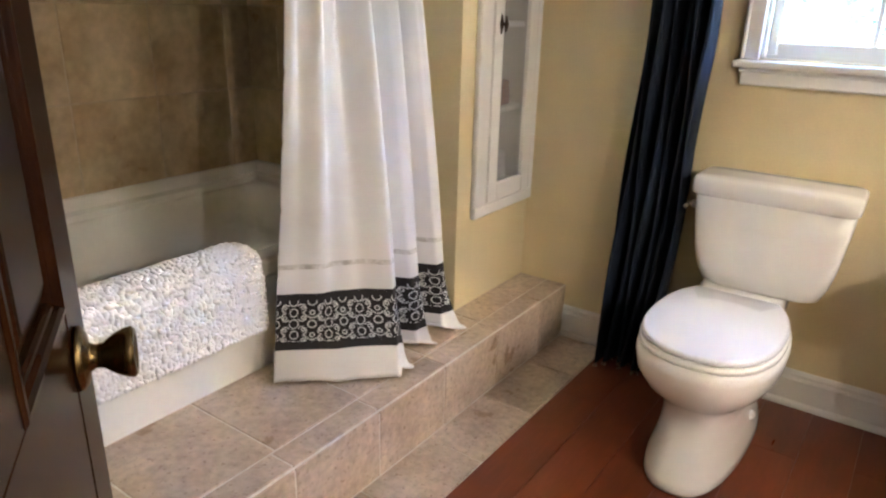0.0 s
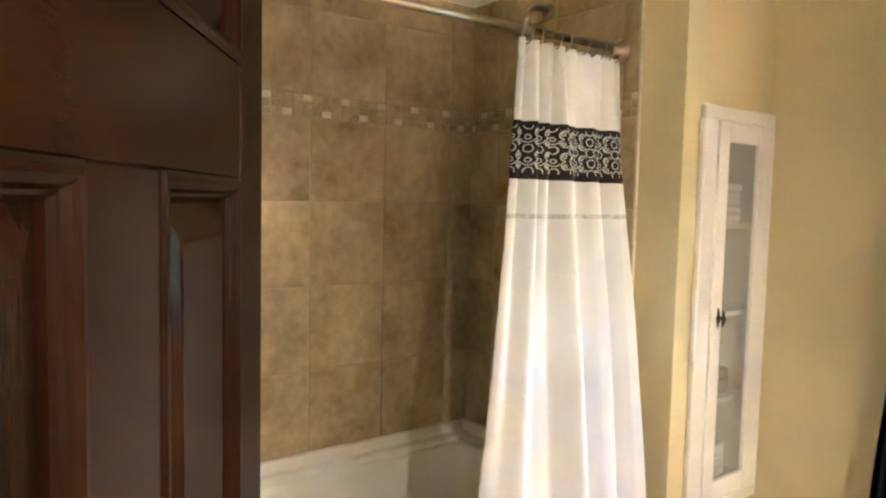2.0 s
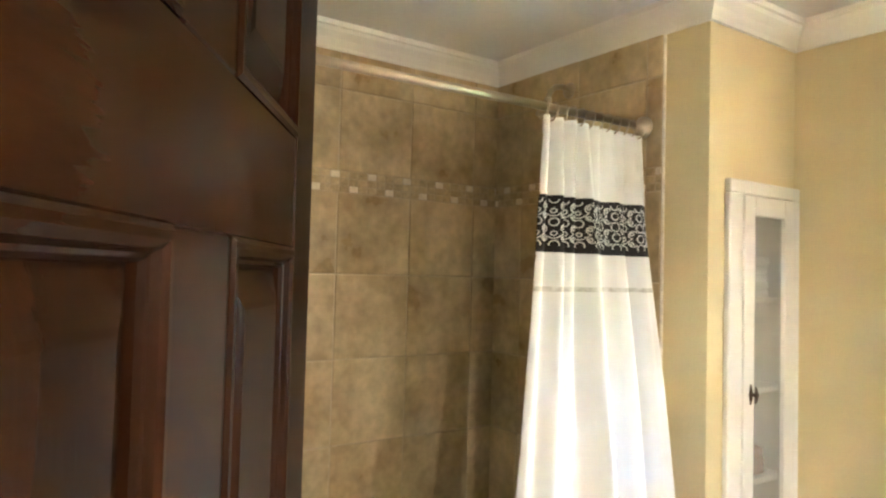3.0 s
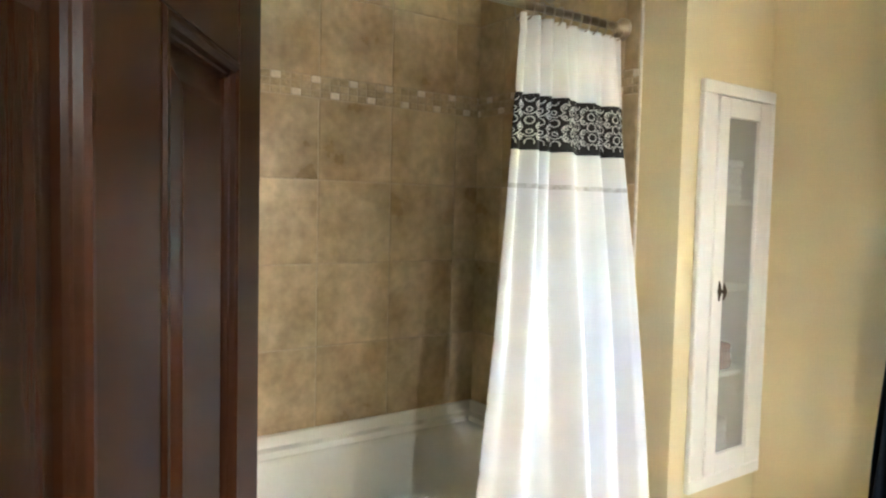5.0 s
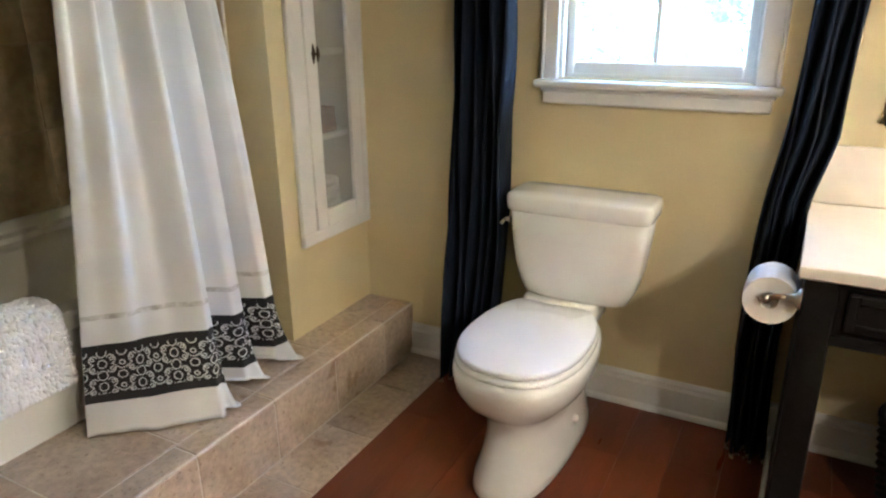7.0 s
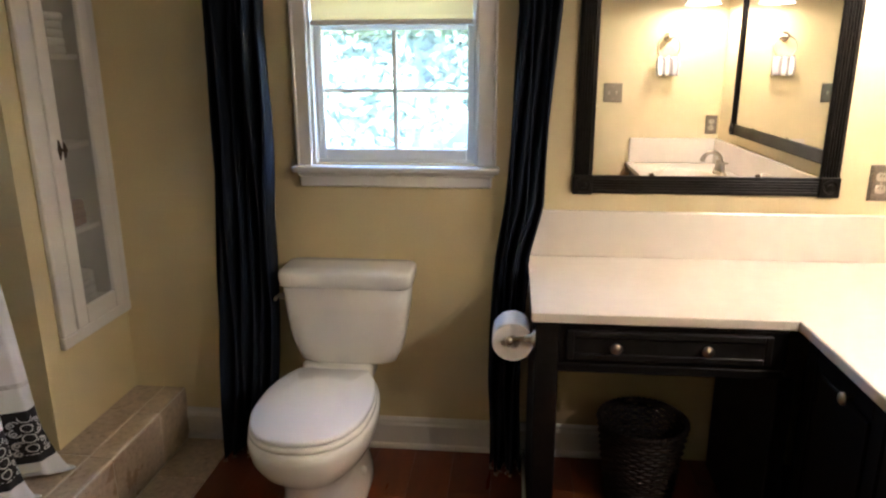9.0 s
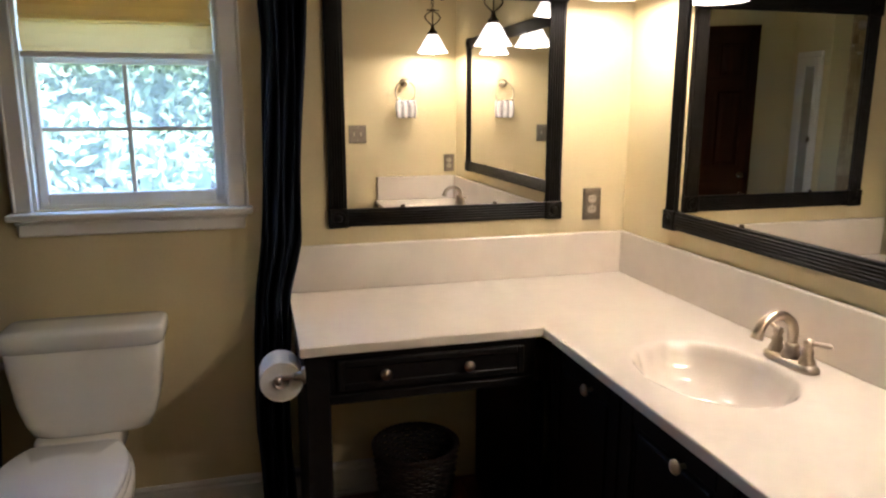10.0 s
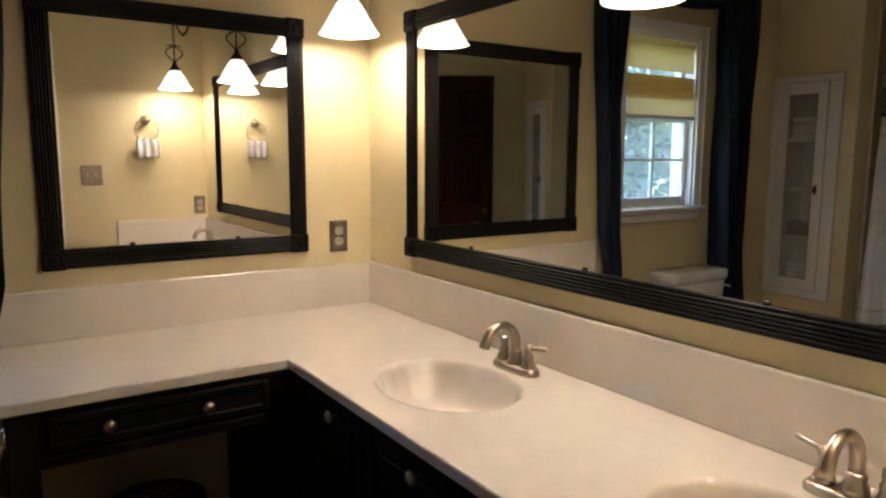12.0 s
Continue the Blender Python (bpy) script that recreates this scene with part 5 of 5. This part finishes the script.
def shower_curtain():
    """Gathered at the north end of the rod and hung outside the tub; it fans out to folds that rest on the step."""
    c = thing("shower_curtain", (-2.95, -0.75, LEDGE_Z), "white shower curtain with black scroll bands, drawn aside", "shower curtain")
    bottom = [(-2.915, -1.205), (-2.652, -0.966), (-2.67, -0.925), (-2.80, -0.885), (-2.80, -0.845), (-2.715, -0.80), (-2.72, -0.755), (-2.84, -0.73), (-2.82, -0.69), (-2.725, -0.65), (-2.735, -0.605), (-2.79, -0.56)]
    weight = [0, 0.40, 0.44, 0.52, 0.56, 0.64, 0.68, 0.77, 0.81, 0.89, 0.93, 1.0]
    nx, nz = 220, 130
    rows, uvs = [], []
    for k in range(nz + 1):
        v = k / nz
        z = 1.985 + (LEDGE_Z + 0.003 - 1.985) * v
        t = v ** 1.1
        row, uv = [], []
        for i in range(nx + 1):
            u = i / nx
            tu = u
            f = 8 * u
            top = (-3.032 + 0.024 * math.sin(2 * math.pi * f + 0.6) * (0.55 + 0.45 * math.sin(5 * u + 1)), -0.950 + 0.440 * (u + 0.010 * math.sin(2 * math.pi * f)))
            bx, by = float(np.interp(u, weight, [p[0] for p in bottom])), float(np.interp(u, weight, [p[1] for p in bottom]))
            x = top[0] + (bx - top[0]) * t
            y = top[1] + (by - top[1]) * t
            mid = math.sin(math.pi * v)
            x += mid * (0.022 * math.sin(2 * math.pi * 3.6 * u ** 1.4 + 0.5) + 0.007 * math.sin(2 * math.pi * 7 * u * u + 2 * v)) + 0.004 * noise.noise(Vector((u * 7, v * 5, 0.3)))
            if u < 0.2:
                x += 0.005 * math.exp(-((((z - 0.1) % 0.175) - 0.08) / 0.006) ** 2) * (1 - u / 0.2)
            # the foot of the cloth puddles a little where folds meet the step
            dz, petal = 0.0, max(0.0, math.sin(2 * math.pi * (u - 0.42) / 0.58 * 2.5)) if u > 0.42 else 1.0
            if u <= 0.42:
                dz = 0.005 * max(0.0, (v - 0.9) / 0.1) * (1 + math.sin(23 * u + 0.8 * math.sin(31 * u)))
            if u > 0.42:
                dz = -0.032 * min(1.0, (u - 0.42) / 0.06) * min(1.0, max(0.0, (v - 0.55) / 0.3))
            if u > 0.42 and v > 0.86:
                fl = ((v - 0.86) / 0.14) ** 2 * petal ** 2
                x, y = x + 0.055 * fl, y + 0.030 * fl
            row.append((x, min(y, TUB_N - 0.018 if x < WING + 0.02 else 9), max(z + dz, LEDGE_Z + 0.003 + 0.030 * (1 - petal) * max(0.0, (v - 0.9) / 0.1))))
            uv.append((u * 0.85, z))
        rows.append(row)
        uvs.append(uv)
    bm = bmesh.new()
    layer = bm.loops.layers.uv.new("cloth")
    vs = [[bm.verts.new(p) for p in r] for r in rows]
    for k in range(nz):
        z = rows[k][0][2]
        for i in range(nx):
            fc = bm.faces.new((vs[k][i], vs[k][i + 1], vs[k + 1][i + 1], vs[k + 1][i]))
            fc.smooth = True
            zz = (uvs[k][i][1] + uvs[k + 1][i][1]) / 2
            fc.material_index = 1 if 1.590 < zz < 1.760 or 0.316 < zz < 0.472 else 2 if 1.484 < zz < 1.499 or 0.544 < zz < 0.555 else 0
            for lp, (a, b) in zip(fc.loops, ((k, i), (k, i + 1), (k + 1, i + 1), (k + 1, i))):
                lp[layer].uv = uvs[a][b]
    cloth = part("cloth", bm, [CLOTH, SCROLL, SEAM], c)
    so = cloth.modifiers.new("thickness", "SOLIDIFY")
    so.thickness, so.offset = 0.003, 0
    for i in range(12):
        y = -0.940 + 0.425 * i / 11
        part("ring", tube(bmesh.new(), [(-3.032 + 0.021 * math.cos(a), y + 0.006 * math.sin(a), 2.004 + 0.028 * math.sin(a)) for a in [2 * math.pi * q / 20 for q in range(21)]], 0.0024, 6, False), NICKEL, c, "nickel curtain ring", True)


shower_curtain()


# ---- the entry door, standing open ----
def entry_door():
    hinge, ang = Vector((-1.683, -2.364, 0.0)), 2.554
    put = Matrix.Translation(hinge) @ Matrix.Rotation(ang, 4, "Z")  # local x runs to the free edge; local -y faces the room
    d = thing("door_1", hinge, "dark stained six-panel wooden door standing open", "door", kind="structure")

    def go(bm):
        bmesh.ops.transform(bm, matrix=put, verts=bm.verts)
        return bm

    W, T, H0, H1 = 0.62, 0.035, 0.012, 2.0
    xs = (0.0, 0.085, 0.262, 0.355, 0.538, W)
    zs = (H0, 0.225, 0.78, 0.98, 1.541, 1.635, 1.885, H1)
    for a, b in ((xs[0], xs[1]), (xs[4], xs[5])):
        part("stile", go(boxes((a, b, 0, T, H0, H1), bevel=0.002)), DOORWOOD, d)
    part("mullion", go(boxes(*[(xs[2], xs[3], 0.0008, T - 0.0008, zs[k], zs[k + 1]) for k in (1, 3, 5)], bevel=0.0015)), DOORWOOD, d)
    for k in (0, 2, 4, 6):
        part("rail", go(boxes((xs[1], xs[4], 0.0008, T - 0.0008, zs[k], zs[k + 1]), bevel=0.0015)), DOORRAIL, d)
    for a, b in ((xs[1], xs[2]), (xs[3], xs[4])):
        for k in (1, 3, 5):
            r, s = zs[k], zs[k + 1]
            bm = bmesh.new()
            for side in (0, 1):
                f = (lambda q: q) if side == 0 else (lambda q: T - q)
                loft(bm, [[(a + o, f(q), r + o), (b - o, f(q), r + o), (b - o, f(q), s - o), (a + o, f(q), s - o)] for o, q in ((0.0, 0.014), (0.018, 0.013), (0.042, 0.004), (0.046, 0.003))], False, True)
            bmesh.ops.remove_doubles(bm, verts=bm.verts, dist=1e-5)
            part("panel", go(bm), DOORWOOD, d)
            # a rounded bead along each edge of the panel, mitred at the corners
            bead = [(0.0, 0.0005), (0.003, -0.0018), (0.007, -0.0020), (0.011, 0.0005), (0.0135, 0.0045), (0.0155, 0.0055), (0.0175, 0.0085), (0.0185, 0.0135), (0.0, 0.0135)]
            for upright in (True, False):
                for low in (True, False):
                    bm = bmesh.new()
                    for f in (lambda q: q, lambda q: T - q):
                        if upright:
                            rings = [[((a + o) if low else (b - o), f(q), (r + o) if end == 0 else (s - o)) for o, q in bead] for end in (0, 1)]
                        else:
                            rings = [[((a + o) if end == 0 else (b - o), f(q), (r + o) if low else (s - o)) for o, q in bead] for end in (0, 1)]
                        loft(bm, rings)
                    part("panel_bead", go(bm), DOORWOOD if upright else DOORRAIL, d)
    for side in (1, -1):
        k = part("door_knob", go(lathe(bmesh.new(), [(0.030, 0.0), (0.030, 0.004), (0.024, 0.008), (0.014, 0.010), (0.011, 0.015), (0.012, 0.022), (0.018, 0.030), (0.0225, 0.039), (0.024, 0.046), (0.0215, 0.049), (0.017, 0.049), (0.015, 0.048), (0.0, 0.047)], (W - 0.062, 0 if side > 0 else T, 0.925), TURN_SOUTH if side > 0 else TURN_NORTH, 32)), BRASS, d, "aged brass tulip knob", True)
    part("latch_plate", go(boxes((W - 0.0005, W + 0.0015, 0.006, T - 0.006, 0.895, 0.955))), BRASS, d)
    for z in (0.22, 1.02, 1.80):
        part("hinge", go(tube(bmesh.new(), [(0.0, -0.006, z - 0.045), (0.0, -0.006, z + 0.045)], 0.006, 10)), BRASS, d, smooth=True)


entry_door()


# ---- outside the window ----
def outside():
    bm = bmesh.new()
    bmesh.ops.create_grid(bm, x_segments=40, y_segments=40, size=120)
    for v in bm.verts:
        v.co.z = 0.5 * noise.noise(v.co * 0.05) - 0.9
        v.co.y += 120.3
    tagged(part("ground", bm, GRASS, smooth=True), "green lawn outside", "ground", kind="structure")
    rnd = random.Random(11)

    def tree(x, y, h, spread, leaves, name, label):
        t = thing(name, (x, y, -0.9), label, "tree" if name == "tree" else "shrub", "trees outside the window")
        bm = bmesh.new()
        base = Vector((x, y, -0.9))
        tube(bm, [base, base + Vector((0.05, 0.02, h * 0.3)), base + Vector((-0.04, 0.05, h * 0.6)), base + Vector((0.03, 0, h * 0.9))], [0.035 * h, 0.026 * h, 0.016 * h, 0.005 * h], 8)
        tips = []
        for k in range(9):
            a, z = rnd.uniform(0, 6.28), rnd.uniform(0.25, 0.8) * h
            e = base + Vector((spread * 0.8 * math.cos(a), spread * 0.8 * math.sin(a), z + 0.18 * h))
            tube(bm, [base + Vector((0, 0, z)), base.lerp(e, 0.5) + Vector((0, 0, z * 0.5)), e], [0.012 * h, 0.008 * h, 0.003 * h], 6)
            tips += [e, base.lerp(e, 0.6) + Vector((0, 0, 0.4 * z))]
        part("trunk", bm, BARK, t, smooth=True)
        verts, faces = [], []
        tips += [base + Vector((rnd.gauss(0, 0.45) * spread, rnd.gauss(0, 0.45) * spread, h * rnd.uniform(0.15, 1.0))) for _ in range(26)]
        for _ in range(int(1.4 * leaves)):
            c = rnd.choice(tips) + Vector([rnd.gauss(0, 0.22 * spread) for _ in range(3)])
            s = rnd.uniform(0.08, 0.21)
            a = Vector([rnd.gauss(0, 1) for _ in range(3)]).normalized()
            b = a.orthogonal().normalized()
            q = len(verts)
            verts += [c - a * s, c + b * s * 0.45, c + a * s, c - b * s * 0.45]
            faces.append((q, q + 1, q + 2, q + 3))
        me = bpy.data.meshes.new("crown")
        me.from_pydata([v - ORIGIN[t] for v in verts], [], faces)
        me.materials.append(LEAF)
        cr = new("crown", me)
        cr.parent = t

    for x, y, h, sp, lv, nm in ((-6.0, 15, 6.0, 2.4, 14000, "tree"), (-2.4, 18, 7.2, 2.8, 16000, "tree"), (1.6, 16, 6.0, 2.4, 12000, "tree"), (-10, 19, 8, 3.0, 13000, "tree"), (6.5, 20, 8, 2.8, 6000, "tree"), (-4.2, 10, 2.0, 1.0, 3000, "shrub"), (-0.2, 11, 1.7, 1.0, 3000, "shrub"), (-16, 12, 7, 2.6, 6000, "tree"), (-14, 7, 5, 2.0, 5000, "tree")):
        tree(x, y, h, sp, lv, nm, "leafy green tree seen through the window" if nm == "tree" else "low green shrub seen through the window")


outside()

# ---- tiles and boards, one by one ----
SHARED = {}


def piece(name, size, at, material, parent):
    """A slab with eased edges; pieces of one size and material share a mesh. size: x, y, z; at: its centre."""
    key = (round(size[0], 3), round(size[1], 3), round(size[2], 3), material.name)
    if key not in SHARED:
        bm = bmesh.new()
        box(bm, -size[0] / 2, size[0] / 2, -size[1] / 2, size[1] / 2, -size[2] / 2, size[2] / 2, 0.0006 if name == "board" else min(0.0022, min(size) * 0.3))
        me = bpy.data.meshes.new(name)
        bm.to_mesh(me)
        bm.free()
        me.materials.append(material)
        SHARED[key] = me
    ob = new(name, SHARED[key])
    ob.parent = parent
    ob.location = Vector(at) - ORIGIN[parent]
    return ob


def spans(lo, hi, first, step_len):
    """Cut lo..hi at first + k * step_len."""
    cuts = sorted({lo, hi, *[c for c in (first + k * step_len for k in range(-30, 31)) if lo + 0.012 < c < hi - 0.012]})
    return list(zip(cuts, cuts[1:]))


rnd = random.Random(3)
GAP = 0.0045
ROWS_Z = [(0.585, 0.604), (0.604, 0.907), (0.907, 1.210), (1.210, 1.513), (1.513, 1.804), (1.8805, 2.173), (2.173, CROWN + 0.01)]


def tiled(name, axis, plane, lo, hi, first, label):
    """Wall tiles on the plane; axis: along which they run. The facing side is proud by a few millimetres."""
    sgn = 1 if plane < -3.5 or plane < -1.5 and axis == "x" else -1
    depth = 0.008
    c = plane + sgn * depth / 2
    w = thing(name, ((lo + hi) / 2, plane, 0) if axis == "x" else (plane, (lo + hi) / 2, 0), label, "wall tiles", kind="structure")
    bk = (lo, hi, plane - 0.006, plane + 0.005, 0.60, CROWN + 0.01) if axis == "x" else (plane - 0.006, plane + 0.005, lo, hi, 0.60, CROWN + 0.01)
    if sgn < 0:
        bk = (lo, hi, plane - 0.005, plane + 0.006, 0.60, CROWN + 0.01)
    part("grout_bed", boxes(bk), GROUT, w)
    for a, b in spans(lo, hi, first, 0.302):
        for z0, z1 in ROWS_Z:
            s = (b - a - GAP, depth, z1 - z0 - GAP) if axis == "x" else (depth, b - a - GAP, z1 - z0 - GAP)
            m = (a + b) / 2, (z0 + z1) / 2
            j = rnd.uniform(-0.0006, 0.0006)
            piece("tile", s, (m[0], c + j, m[1]) if axis == "x" else (c + j, m[0], m[1]), WALLTILE, w)
    wide, tall = 0.0374, 0.0255
    for k, (a, b) in enumerate(spans(lo, hi, first, wide)):
        for r in range(3):
            pale = r != 1 and k % 4 == r
            z0 = 1.804 + r * tall
            s = (b - a - 0.003, depth, tall - 0.003) if axis == "x" else (depth, b - a - 0.003, tall - 0.003)
            piece("mosaic_tile", s, ((a + b) / 2, c, z0 + tall / 2) if axis == "x" else (c, (a + b) / 2, z0 + tall / 2), MOSAICWHITE if pale else MOSAIC, w)


tiled("tub_wall_tiles_west", "y", TUB_W - 0.004, TUB_S, TUB_N, -0.609, "tan stone tiles with a mosaic band over the tub")
tiled("tub_wall_tiles_north", "x", TUB_N - 0.004, TUB_W, -2.962, -3.024, "tan stone tiles with a mosaic band behind the shower head")
tiled("tub_wall_tiles_south", "x", TUB_S + 0.004, TUB_W, -2.962, -3.024, "tan stone tiles with a mosaic band at the tub's foot")
part_edge = thing("tile_edge_trim", (-2.96, TUB_N - 0.006, 1.4), "narrow pale bullnose edge beside the tiles", "trim", kind="structure")
part("edge", boxes((-2.962, -2.954, TUB_N - 0.012, TUB_N - 0.0005, LEDGE_Z, CROWN), bevel=0.003), LIGHTGROUT, part_edge)

# step: a nosing row, a row of large tiles, the riser, and a strip of tiles on the floor below
for a, b in spans(SOUTH, 0.0, -1.115, 0.302):
    piece("tile", (0.077, b - a - GAP, 0.010), (LEDGE_X - 0.0295, (a + b) / 2, LEDGE_Z - 0.005 + rnd.uniform(-0.0004, 0.0004)), FLOORTILE, step)
    piece("tile", (0.009, b - a - GAP, LEDGE_Z - 0.008), (LEDGE_X + 0.0115, (a + b) / 2, (LEDGE_Z - 0.008) / 2 + 0.001), FLOORTILE, step)
for a, b in spans(SOUTH, 0.0, -1.402, 0.302):
    piece("tile", (0.36, b - a - GAP, 0.010), (LEDGE_X - 0.0735 - 0.180, (a + b) / 2, LEDGE_Z - 0.0052 + rnd.uniform(-0.0004, 0.0004)), FLOORTILE, step)
part("edge_grout", boxes((LEDGE_X + 0.0095, LEDGE_X + 0.0150, SOUTH, 0, LEDGE_Z - 0.0065, LEDGE_Z - 0.001), bevel=0.0015), LIGHTGROUT, step, "pale grout line along the step edge")
strip = tagged(part("floor_tile_strip", boxes((LEDGE_X, TILE_X, SOUTH, 0, -0.012, -0.004)), LIGHTGROUT), "strip of beige stone tiles at the foot of the step", "floor tiles", kind="structure")
for a, b in spans(SOUTH, 0.0, -0.893, 0.302):
    piece("tile", (TILE_X - LEDGE_X - 0.020, b - a - GAP, 0.010), ((LEDGE_X + TILE_X) / 2 + 0.006, (a + b) / 2, -0.0045), FLOORTILE, strip)
boards = thing("floor_boards", (-1.2, -1.8, 0), "glossy red-brown wooden floor boards", "floor", kind="structure")
x = TILE_X
k = 0
while x < -0.005:
    w = min(0.145, -x)
    for a, b in spans(-3.5, 0.0, -0.4 - (k * 0.83) % 1.7, 1.7):
        piece("board", (w - 0.0006, b - a - 0.0006, 0.012), (x + w / 2, (a + b) / 2, -0.0065), FLOORWOOD, boards)
    x += w
    k += 1
